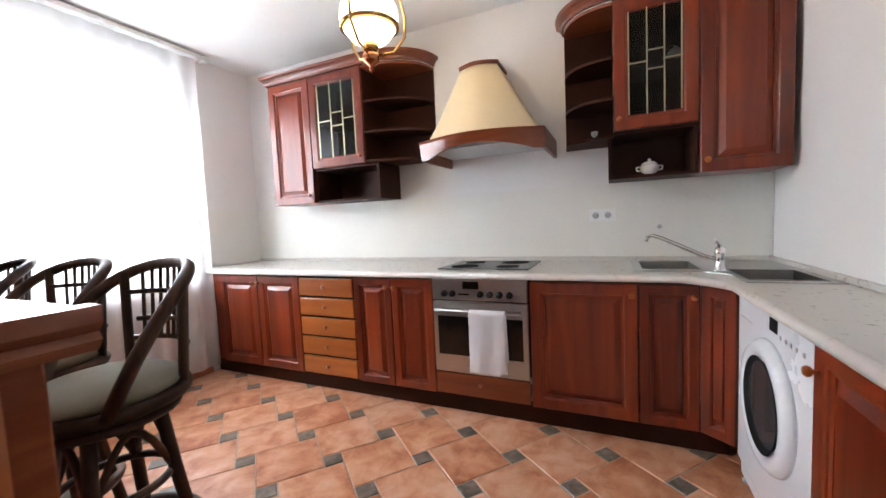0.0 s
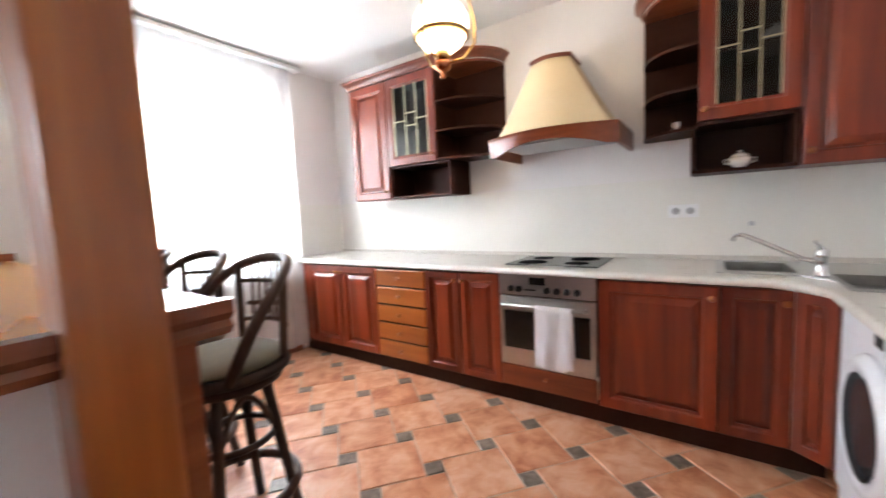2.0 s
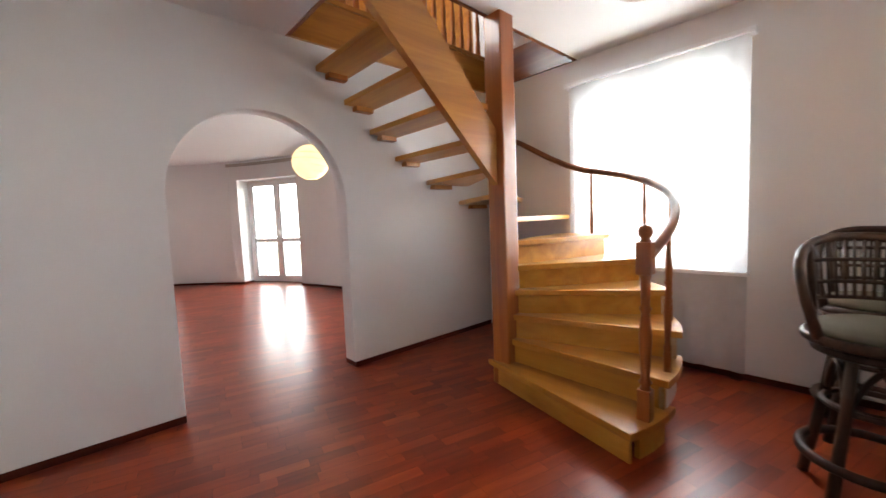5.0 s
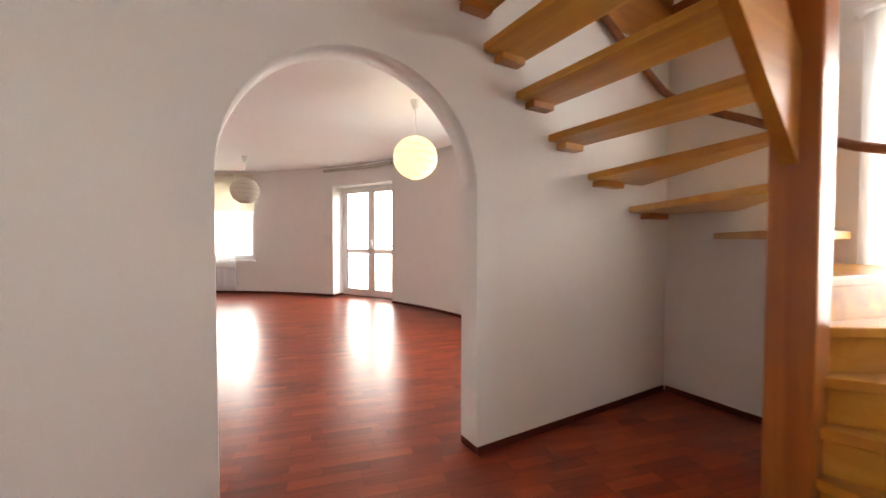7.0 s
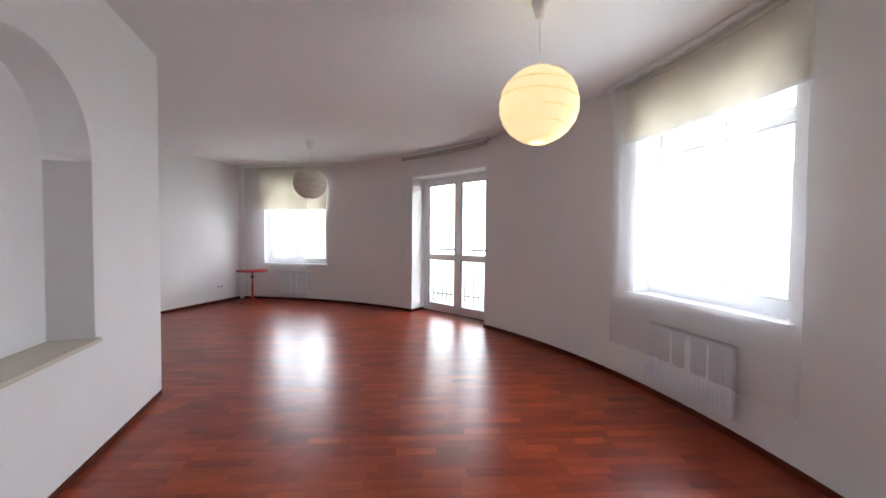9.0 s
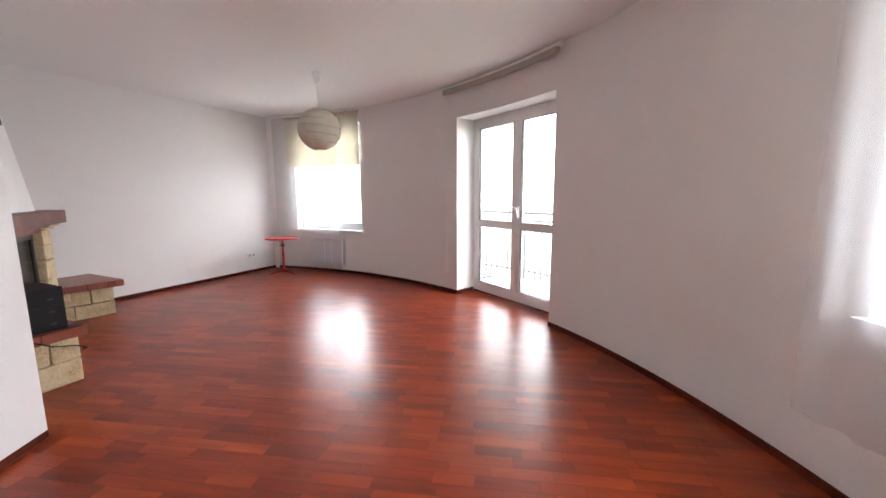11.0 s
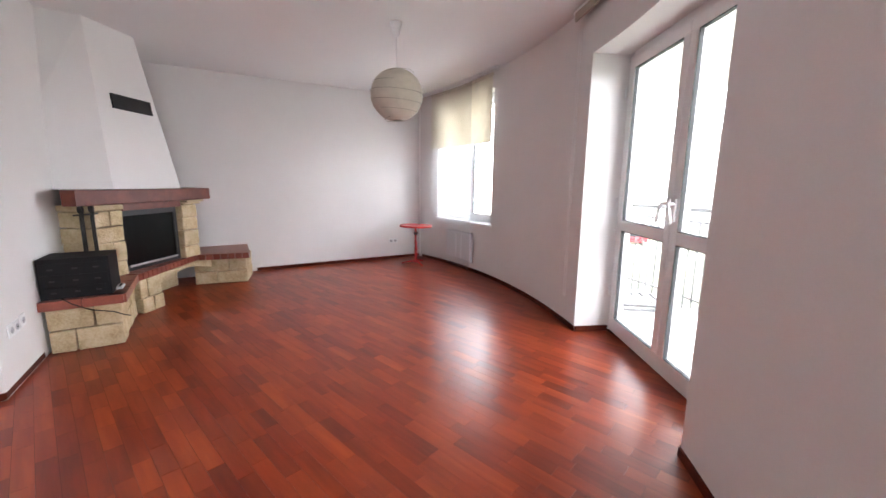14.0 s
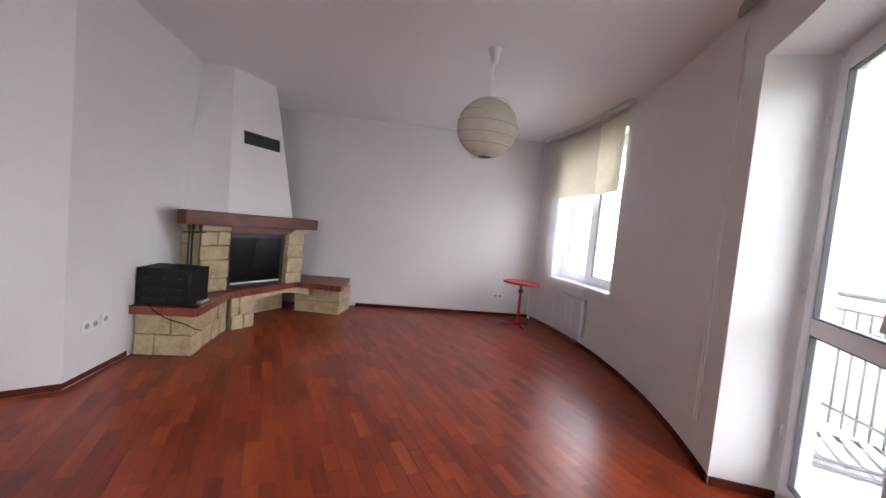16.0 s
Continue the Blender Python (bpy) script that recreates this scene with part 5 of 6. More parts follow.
lantern(1.25, -4.83, 2.06, 0.23, True, CEIL - 0.10, "lit round paper lantern glowing yellow")
lantern(2.652, -8.794, 2.05, 0.235, False, CEIL - 0.12, "unlit off-white round paper lantern")
lantern(1.62, -0.60, 2.37, 0.22, False, CEIL - 0.06, "unlit off-white paper lantern over the hall")
bulb("lantern_bulb", (1.25, -4.83, 2.05), 10, 0.03, (1.0, 0.78, 0.4))


# ---- curtains, blinds, rails, radiators ----


def drape(name, label, path, z0, z1, mat, folds, depth, hem=0.0):
    """Hanging cloth along a plan path, gathered into folds."""
    pts = [Vector(p) for p in path]
    lens = [0.0]
    for a, b in zip(pts, pts[1:]):
        lens.append(lens[-1] + (b - a).length)
    total, n, rows = lens[-1], folds * 8, 14
    bm = bmesh.new()
    grid = []
    for j in range(rows + 1):
        v = j / rows
        z = z1 + (z0 - z1) * v
        row = []
        for i in range(n + 1):
            s = total * i / n
            k = max(0, min(len(pts) - 2, next((q for q in range(len(lens) - 1) if lens[q + 1] >= s - 1e-9), 0)))
            u = (s - lens[k]) / max(1e-6, lens[k + 1] - lens[k])
            p = pts[k].lerp(pts[k + 1], u)
            d = (pts[k + 1] - pts[k]).normalized()
            nn = Vector((-d.y, d.x))
            w = noise.noise((s * 1.3, v * 0.8, len(name) * 1.7))
            off = depth * (math.sin(2 * math.pi * folds * i / n + 2.2 * w) * (0.55 + 0.45 * v) + 0.6 * w)
            row.append(bm.verts.new((p.x + nn.x * off, p.y + nn.y * off, z + hem * noise.noise((s * 2.1, 4.0, 0)) * v)))
        grid.append(row)
    for r0, r1 in zip(grid, grid[1:]):
        for i in range(n):
            f = bm.faces.new((r0[i], r0[i + 1], r1[i + 1], r1[i]))
            f.smooth = True
    ob = part(name, bm, mat)
    return tagged(ob, label, "curtain")


drape("sheer_curtain", "long white sheer curtain at the kitchen window", [(0.10, 1.10), (0.09, 1.7), (0.10, 2.62)], 0.08, 2.60, SHEER, 11, 0.016)
drape("sheer_curtain", "white sheer curtain at the hall window", [(0.035, -1.84), (0.03, -1.2), (0.035, -0.50)], 0.05, 2.42, SHEER, 9, 0.012, 0.03)


def curtain_rail(name, pts, z, label):
    ob = thing(name, label, "curtain rail")
    bm = bmesh.new()
    v = [Vector(p) for p in pts]
    rows = []
    for k, p in enumerate(v):
        d = (v[min(k + 1, len(v) - 1)] - v[max(k - 1, 0)]).normalized()
        nn = Vector((-d.y, d.x)) * 0.035
        rows.append([bm.verts.new((q.x, q.y, h)) for q, h in ((p - nn, z), (p + nn, z), (p + nn, z + 0.03), (p - nn, z + 0.03))])
    for r0, r1 in zip(rows, rows[1:]):
        for k in range(4):
            bm.faces.new((r0[k], r1[k], r1[(k + 1) % 4], r0[(k + 1) % 4]))
    bm.faces.new(rows[0])
    bm.faces.new(rows[-1][::-1])
    part("track", bm, UPVC, ob)
    for p in (pts[0], pts[-1]):
        part("end_cap", boxed(p[0] - 0.04, p[1] - 0.02, z - 0.012, p[0] + 0.04, p[1] + 0.02, z + 0.03, 0.004), UPVC, ob)
    return ob


curtain_rail("curtain_rail", [(0.09, 1.02), (0.09, 1.8), (0.09, 2.70)], 2.615, "white curtain track above the kitchen window")
curtain_rail("curtain_rail", [(0.04, -1.85), (0.04, -0.49)], 2.42, "slim white curtain track above the hall window")


def bow_line(a0, a1, r, n=8):
    return [tuple(on_bow(a0 + (a1 - a0) * i / n, r)[:2]) for i in range(n + 1)]


drape("sheer_curtain", "white sheer curtain at the bowed wall window", bow_line(166.6, 181.2, CR - 0.10), 0.35, 2.62, SHEER_OPEN, 10, 0.014)
drape("sheer_curtain", "white sheer curtain in the living room corner", bow_line(237.2, 249.6, CR - 0.10), 0.06, 2.60, SHEER_OPEN, 10, 0.014)
curtain_rail("curtain_rail", bow_line(165.8, 182.3, CR - 0.08, 10), 2.625, "white curtain track on the bowed wall")
curtain_rail("curtain_rail", bow_line(232.2, 250.0, CR - 0.08, 10), 2.625, "white curtain track in the corner")


def roller_blind(name, a0, a1, z0, label):
    ob = thing(name, label, "blind")
    bm = bmesh.new()
    arc_band(bm, a0, a1, CR - 0.045, CR - 0.042, z0, 2.59)
    part("cloth", bm, BLIND, ob)
    bm = bmesh.new()
    arc_band(bm, a0, a1, CR - 0.052, CR - 0.035, z0 - 0.014, z0)
    part("bottom_bar", bm, UPVC, ob)
    part("roller", tube([on_bow(a0, CR - 0.045, 2.60), on_bow((a0 + a1) / 2, CR - 0.04, 2.60), on_bow(a1, CR - 0.045, 2.60)], 0.02, 10), BLIND, ob)


roller_blind("roman_blind", 233.4, 247.6, 1.80, "cream cloth blind half lowered over the corner window")
roller_blind("roman_blind", 167.0, 180.6, 2.12, "cream cloth blind lowered a little over the window")
gath = thing("roman_blind", "taupe roman blind gathered up above the balcony door", "blind")
bm = bmesh.new()
arc_band(bm, 200.2, 217.8, CR - 0.07, CR - 0.02, 2.615, 2.65)
part("track", bm, UPVC, gath)
for i in range(4):
    bm = bmesh.new()
    arc_band(bm, 200.6, 217.2, CR - 0.085 + 0.012 * i, CR - 0.070 + 0.012 * i, 2.55 + 0.012 * i, 2.613)
    part("fold", bm, BLIND_UP, gath)
chain = thing("blind_chain", "beaded pull chain hanging beside the balcony door", "chain")
for da in (0.0, 0.35):
    pts = [on_bow(217.0 + da, CR - 0.03, 2.50 - 0.22 * i) for i in range(11)]
    part("cord", tube(pts, 0.0022, 6), UPVC, chain)
bm = bmesh.new()
for da in (0.0, 0.35):
    for i in range(110):
        p = on_bow(217.0 + da, CR - 0.03, 0.30 + i * 0.0155)
        lathe([(0.0001, -0.0055), (0.0055, 0), (0.0001, 0.0055)], 5, p, bm)
tagged(part("beads", bm, UPVC, chain), kind="stuff")
part("loop", tube([on_bow(217.175 + 0.175 * math.cos(math.pi * i / 8), CR - 0.03, 0.30 - 0.03 * math.sin(math.pi * i / 8)) for i in range(9)], 0.0035, 6), UPVC, chain)


def radiator(mid, half, z0, z1, label):
    m, wide = bow_pose(mid - half, mid + half, CR - 0.035, 0)
    ob = thing("radiator", label, "radiator")
    ob.matrix_world = m
    part("panel", boxed(0, -0.04, z0, wide, -0.004, z1, 0.008), ENAMEL, ob)
    for i in range(int(wide / 0.035)):
        x = 0.02 + i * 0.035
        part("fin", boxed(x, -0.046, z0 + 0.03, x + 0.02, -0.0405, z1 - 0.03, 0.002), ENAMEL, ob)
    part("grille", boxed(0.005, -0.036, z1 + 0.001, wide - 0.005, -0.006, z1 + 0.012), GREYPLASTIC, ob)
    part("valve", tube([(wide + 0.03, -0.02, z0 + 0.02), (wide + 0.03, -0.02, z0 + 0.10)], 0.014, 10), UPVC, ob)


radiator(240.2, 3.0, 0.14, 0.56, "small white panel radiator under the corner window")
radiator(174.0, 3.4, 0.14, 0.60, "white panel radiator behind the sheer curtain")

# sills
for a, z, nm in ((NEAR_A, NEAR_Z[0], "window_sill"), (FAR_A, FAR_Z[0], "window_sill")):
    bm = bmesh.new()
    arc_band(bm, a[0] - 0.25, a[1] + 0.25, CR - 0.05, CR + 0.155, z + 0.001, z + 0.028)
    structure(nm, bm, UPVC, "white window sill board", "window sill")
for w in (KWIN, HWIN):
    structure("window_sill", boxed(-0.115, w[0] - 0.04, w[2] + 0.001, 0.05, w[1] + 0.04, w[2] + 0.03, 0.004), UPVC, "white window sill board", "window sill")
structure("niche_sill", boxed(NICHE_X - 0.025, -5.47, 0.666, NICHE_X + 0.215, -4.48, 0.69, 0.004), SILL, "pale stone sill of the recess", "window sill")


# door handles
def lever(x, m, flip):
    h = part("door_handle", boxed(x - 0.014, -0.036, 1.02, x + 0.014, -0.022, 1.16, 0.004), UPVC, door, "white lever handle")
    part("lever", tube([(x, -0.03, 1.13), (x, -0.07, 1.13), (x + flip * 0.02, -0.075, 1.10), (x + flip * 0.045, -0.072, 1.01)], 0.011, 8), UPVC, h)


door_wide = bow_pose(DOOR_A[0] + 0.1, DOOR_A[1] - 0.1, CR + 0.31, 0.02)[1]
lever(door_wide / 2 - 0.035, None, -1)
lever(door_wide / 2 + 0.035, None, 1)
for z in (0.35, 1.1, 1.95):
    for x in (0.028, door_wide - 0.028):
        part("hinge", tube([(x, -0.028, z - 0.04), (x, -0.028, z + 0.04)], 0.008, 8), UPVC, door)

# ---- fireplace ----
K = CORNER
ML, MR = Vector((4.442, -7.024)), Vector((5.121, -8.441))
FE = (MR - ML).normalized()
FN = Vector((-FE.y, FE.x))
FW = (MR - ML).length
FM = Matrix(((FE.x, FN.x, 0, ML.x), (FE.y, FN.y, 0, ML.y), (0, 0, 1, 0), (0, 0, 0, 1)))   # x along the mantel, y into the corner
fire = thing("fireplace", "corner fireplace of sandstone with red tiled benches", "fireplace")


def stone(x0, x1, y0, y1, z0, z1, m=FM, mat=None):
    """One rough-faced block, chipped unevenly."""
    bm = boxed(x0 + 0.003, y0, z0 + 0.003, x1 - 0.003, y1, z1 - 0.003, 0.012)
    for v in bm.verts:
        k = noise.noise_vector(v.co * 14.0 + Vector((x0 * 9, z0 * 7, y0 * 5)))
        v.co += k * 0.008
    bm.transform(m)
    return part("stone", bm, mat or SANDSTONE, fire)


def course(x0, x1, y0, y1, z0, z1, cuts, m=FM):
    xs = [x0, *[x0 + (x1 - x0) * c for c in cuts], x1]
    for a, b in zip(xs, xs[1:]):
        stone(a, b, y0, y1, z0, z1, m)


TOP = 0.40
# benches: their own frames along the two walls
LA = J0 + FW_DIR * 0.63
LM = Matrix(((FW_DIR.x, FW_DIR.y, 0, LA.x), (FW_DIR.y, -FW_DIR.x, 0, LA.y), (0, 0, 1, 0), (0, 0, 0, 1)))
TD = -TW_DIR
RA = Vector((5.43, -9.06))
RM = Matrix(((TD.x, -TD.y, 0, RA.x), (TD.y, TD.x, 0, RA.y), (0, 0, 1, 0), (0, 0, 0, 1)))
n_in = Vector((-0.4919, -0.8706))
# left end block, seen end-on
lin = Matrix(((n_in.x, FW_DIR.x, 0, LA.x), (n_in.y, FW_DIR.y, 0, LA.y), (0, 0, 1, 0), (0, 0, 0, 1)))   # x out from the wall, y along it
course(0.02, 0.45, 0.03, 0.22, 0.0, 0.17, (0.35,), lin)
course(0.02, 0.45, 0.03, 0.22, 0.17, 0.34, (0.62,), lin)
# front face of the left bench, along the wall direction at 0.47 m out
off = LA + n_in * 0.45
lf = Matrix(((FW_DIR.x, -n_in.x, 0, off.x), (FW_DIR.y, -n_in.y, 0, off.y), (0, 0, 1, 0), (0, 0, 0, 1)))
course(0.22, 0.80, 0.02, 0.18, 0.0, 0.17, (0.4, 0.72), lf)
course(0.22, 0.80, 0.02, 0.18, 0.17, 0.34, (0.25, 0.62), lf)
# hearth supports either side of the wood store
course(0.52, 0.78, 0.03, 0.30, 0.0, 0.15, (0.5,))
course(0.50, 0.76, 0.03, 0.30, 0.15, 0.34, (0.35,))
arch = [(0.76, 0.34)] + [(0.76 + 0.80 * i / 12, 0.24 + 0.075 * math.sin(math.pi * i / 12)) for i in range(13)] + [(1.56, 0.34)]
bm = upright(arch, 0.10, (0, 0.05, 0))
bm.transform(FM)
part("arch_lintel", bm, SANDSTONE, fire, "pale curved stone lintel over the wood store")
bm = boxed(0.70, 0.5, 0, 1.56, 0.52, 0.34)
bm.transform(FM)
part("store_back", bm, SANDSTONE, fire)
# right bench: front face from the hearth to its end by the long wall
q0, q1 = Vector((5.29, -8.37)), Vector((4.97, -8.73))
rd = (q1 - q0).normalized()
rn = Vector((-rd.y, rd.x))
rf = Matrix(((rd.x, rn.x, 0, q0.x), (rd.y, rn.y, 0, q0.y), (0, 0, 1, 0), (0, 0, 0, 1)))
rl = (q1 - q0).length
course(-0.10, rl, 0.02, 0.2, 0.0, 0.16, (0.42,), rf)
course(-0.10, rl, 0.02, 0.2, 0.16, 0.34, (0.66,), rf)
re = Matrix(((rn.x, -rd.x, 0, q1.x), (rn.y, -rd.y, 0, q1.y), (0, 0, 1, 0), (0, 0, 0, 1)))
course(0.02, 0.50, -0.002, 0.16, 0.0, 0.16, (0.5,), re)
course(0.02, 0.48, -0.002, 0.16, 0.16, 0.34, (0.4,), re)
# tiled top slab and its brick edge
C_, D_, E_, F_ = Vector((4.66, -7.44)), Vector((5.26, -8.34)), Vector((4.90, -8.75)), Vector((5.49, -9.11))
A_, B_ = LA, LA + n_in * 0.48
W_ = FW_DIR * 0.004
part("bench_top", prismed([A_, B_, C_, D_, E_, F_, K - Vector((0.02, 0.0))], 0.343, TOP, 0.006), HEARTH_TILE, fire, "red clay tiled bench top")


def brick_edge(p, q, wide):
    d = q - p
    n = max(1, round(d.length / wide))
    u = d.normalized()
    nn = Vector((u.y, -u.x))
    if nn.dot(Vector((5.6, -7.8)) - (p + q) / 2) > 0:
        nn = -nn
    for i in range(n):
        a, b = p + d * (i / n) + u * 0.003, p + d * ((i + 1) / n) - u * 0.003
        part("brick", prismed([a + nn * 0.012, b + nn * 0.012, b - nn * 0.11, a - nn * 0.11], 0.338, TOP + 0.006, 0.004), HEARTH_TILE, fire)


brick_edge(C_, D_, 0.066)
brick_edge(D_, E_, 0.075)
brick_edge(B_, C_, 0.22)
brick_edge(A_ + W_, B_, 0.25)
# pillars
for x0, x1, cuts in ((0.20, 0.50, (0.55,)), (1.225, 1.47, ())):
    zs = (0.407, 0.54, 0.72, 0.86, 1.0)
    for j, (a, b) in enumerate(zip(zs, zs[1:])):
        course(x0 + 0.01 * (j % 2), x1 - 0.008 * ((j + 1) % 2), 0.10, 0.42, a, b, cuts if j % 2 else ())
stone(1.23, 1.51, 0.08, 0.42, 1.0, 1.03)
stone(1.25, 1.54, 0.05, 0.42, 1.03, 1.06)
stone(0.18, 0.50, 0.08, 0.42, 1.0, 1.06)
bm = boxed(0.502, 0.10, 0.99, 1.222, 0.42, 1.058, 0.004)
bm.transform(FM)
part("lintel", bm, MANTEL, fire, "dark red timber lintel")
bm = bmesh.new()
wl = FM.inverted() @ Vector((*(J0 + FW_DIR * 1.55), 0)).to_3d()
wr = FM.inverted() @ Vector((*(K + TW_DIR * 0.92), 0)).to_3d()
prism(bm, [(0, 0), (FW, 0), (FW + 0.02, 0.10), (wr.x, wr.y), (FW / 2, 1.2), (wl.x, wl.y), (-0.02, 0.10)], 1.06, 1.185, 0.008)
bm.transform(FM)
part("mantel", bm, MANTEL, fire, "thick dark red mantel beam")
# firebox with glazed door
bm = bmesh.new()
for b in ((0.505, 0.16, 0.41, 0.545, 0.19, 0.985), (1.18, 0.16, 0.41, 1.22, 0.19, 0.985), (0.545, 0.16, 0.935, 1.18, 0.19, 0.985), (0.545, 0.16, 0.41, 1.18, 0.19, 0.46)):
    box(bm, *b, 0.004)
bm.transform(FM)
insert = thing("fireplace_insert", "black iron firebox insert with glass door", "fireplace insert")
part("door_frame", bm, IRON, insert)
bm = boxed(0.547, 0.172, 0.462, 1.178, 0.178, 0.933)
bm.transform(FM)
part("door_glass", bm, SOOTGLASS, insert, "sooty glass")
bm = boxed(0.56, 0.145, 0.445, 1.165, 0.158, 0.465, 0.004)
bm.transform(FM)
part("ash_lip", bm, STEEL, insert)
bm = boxed(0.507, 0.19, 0.41, 1.218, 0.5, 0.985)
bm.transform(FM)
part("box", bm, SOOT, insert)
# chimney breast, tapering to the ceiling
lo = [(0.48, 0.14), (1.30, 0.14), (1.62, 0.62), (0.80, 1.45), (-0.05, 0.62)]
hi = [(0.56, 0.30), (1.08, 0.30), (1.36, 0.76), (0.80, 1.40), (0.22, 0.76)]
bm = bmesh.new()
vl = [bm.verts.new((x, y, 1.186)) for x, y in lo]
vh = [bm.verts.new((x, y, CEIL)) for x, y in hi]
bm.faces.new(vl[::-1])
bm.faces.new(vh)
for i in range(5):
    bm.faces.new((vl[i], vl[(i + 1) % 5], vh[(i + 1) % 5], vh[i]))
bm.transform(FM)
structure("chimney_breast", bm, PLASTER, "white tapered chimney breast above the mantel", "chimney breast")
vent = thing("air_vent", "black slotted warm-air vent in the chimney breast", "vent")


slope = math.atan2(0.16, CEIL - 1.186)
VM = FM @ Matrix.Translation((0.885, 0.14 + 0.16 * (1.985 - 1.186) / (CEIL - 1.186) - 0.004, 1.985)) @ Matrix.Rotation(-slope, 4, "X")
bm = bmesh.new()
for b in ((-0.22, -0.012, -0.065, 0.22, 0.004, -0.052), (-0.22, -0.012, 0.052, 0.22, 0.004, 0.065), (-0.22, -0.012, -0.052, -0.207, 0.004, 0.052), (0.207, -0.012, -0.052, 0.22, 0.004, 0.052)):
    box(bm, *b)
bm.transform(VM)
part("frame", bm, IRON, vent)
bm = boxed(-0.207, -0.003, -0.052, 0.207, 0.002, 0.052)
bm.transform(VM)
part("backing", bm, IRON, vent)
for i in range(6):
    bm = boxed(-0.207, -0.010, -0.046 + i * 0.017, 0.207, -0.004, -0.040 + i * 0.017)
    bm.transform(VM)
    part("slat", bm, IRON, vent)

# stereo box and fire irons on the left bench
stereo = thing("stereo_box", "black stereo cabinet standing on the fireplace bench", "stereo")
SM = lin @ Matrix.Translation((0.008, 0.05, TOP + 0.002))
bm = boxed(0, 0.002, 0, 0.40, 0.33, 0.30, 0.006)
bm.transform(SM)
part("case", bm, BLACK, stereo)
for j, (z0, z1) in enumerate(((0.015, 0.09), (0.095, 0.18), (0.185, 0.265))):
    bm = boxed(0.012, -0.006, z0, 0.388, 0.001, z1, 0.002)
    bm.transform(SM)
    f = part("front_panel", bm, BLACK, stereo)
    for x in (0.06, 0.19, 0.31):
        bm = boxed(x, -0.010, (z0 + z1) / 2 - 0.006, x + 0.03, -0.0065, (z0 + z1) / 2 + 0.006)
        bm.transform(SM)
        part("button", bm, IRON, f)
speaker = thing("loudspeaker", "small black loudspeaker beside the stereo", "loudspeaker")
bm = boxed(0.02, 0.385, 0, 0.2, 0.55, 0.27, 0.006)
bm.transform(SM)
part("case", bm, BLACK, speaker)
remote = thing("remote_control", "grey remote control lying on the bench", "remote control")
bm = boxed(0.40, 0.12, 0.006, 0.44, 0.26, 0.024, 0.004)
bm.transform(SM)
part("case", bm, GREYPLASTIC, remote)
for j in range(4):
    bm = boxed(0.412, 0.14 + j * 0.028, 0.0242, 0.428, 0.155 + j * 0.028, 0.027)
    bm.transform(SM)
    part("key", bm, BLACK, remote)
cable = thing("power_cable", "black cable drooping over the bench edge", "cable")
pts = [SM @ Vector(p) for p in ((0.10, -0.012, 0.02), (0.14, -0.06, 0.008), (0.18, -0.085, -0.02), (0.28, -0.075, -0.085), (0.40, -0.065, -0.12), (0.462, -0.05, -0.16), (0.48, 0.05, -0.20))]
part("cord", tube(pts, 0.004, 6), BLACK, cable)
irons = thing("fire_irons", "black iron fireside tool set on the bench", "fire irons")
IM = FM @ Matrix.Translation((0.06, 0.05, TOP + 0.004))
for i, (x, y) in enumerate(((0.0, 0.0), (0.05, 0.03), (0.09, -0.02), (0.12, 0.03))):
    bm = tube([(x, y, 0.06), (x, y, 0.52), (x + 0.004, y, 0.60)], 0.007, 8)
    lathe([(0.011, 0.60), (0.014, 0.63), (0.008, 0.68), (0.0001, 0.69)], 10, (x, y, 0), bm)
    if i == 1:
        box(bm, x - 0.04, y - 0.004, 0.05, x + 0.04, y + 0.004, 0.16)
    if i == 2:
        lathe([(0.03, 0.05), (0.028, 0.14), (0.01, 0.16)], 10, (x, y, 0), bm)
    bm.transform(IM)
    part("tool", bm, IRON, irons)
bm = tube([(-0.05, 0, 0.585), (0.16, 0.01, 0.585)], 0.007, 8)
tube([(0.06, 0.05, 0.0), (0.06, 0.05, 0.66)], 0.009, 8, bm)
lathe([(0.075, 0), (0.07, 0.02), (0.02, 0.03)], 18, (0.06, 0.03, 0), bm)
bm.transform(IM)
part("stand", bm, IRON, irons)

# sockets on the short wall and by the table
FWM = Matrix(((FW_DIR.x, -n_in.x, 0, J0.x), (FW_DIR.y, -n_in.y, 0, J0.y), (0, 0, 1, 0), (0, 0, 0, 1)))
socket(0.22, 0.36, FWM)
socket(0.36, 0.37, FWM, False)
TWM = Matrix(((TW_DIR.x, 0.852, 0, K.x), (TW_DIR.y, -0.523, 0, K.y), (0, 0, 1, 0), (0, 0, 0, 1)))
socket(3.72, 0.30, TWM)

# ---- red table ----
tb = thing("side_table", "small red tripod table with an oval lacquered top", "table", (3.75, -10.78, 0))
part("tabletop", prismed([(0.27 * math.cos(2 * math.pi * i / 40), 0.20 * math.sin(2 * math.pi * i / 40)) for i in range(40)], 0.59, 0.612, 0.006), RED, tb)
part("rim", tube([(0.268 * math.cos(2 * math.pi * i / 40), 0.198 * math.sin(2 * math.pi * i / 40), 0.612) for i in range(40)], 0.008, 6, closed=True), RED, tb)
part("column", lathe([(0.035, 0.03), (0.022, 0.06), (0.018, 0.30), (0.022, 0.34), (0.016, 0.36), (0.016, 0.585), (0.04, 0.59)], 16), RED, tb)
part("collar", lathe([(0.03, 0.47), (0.034, 0.49), (0.03, 0.51)], 16), IRON, tb)
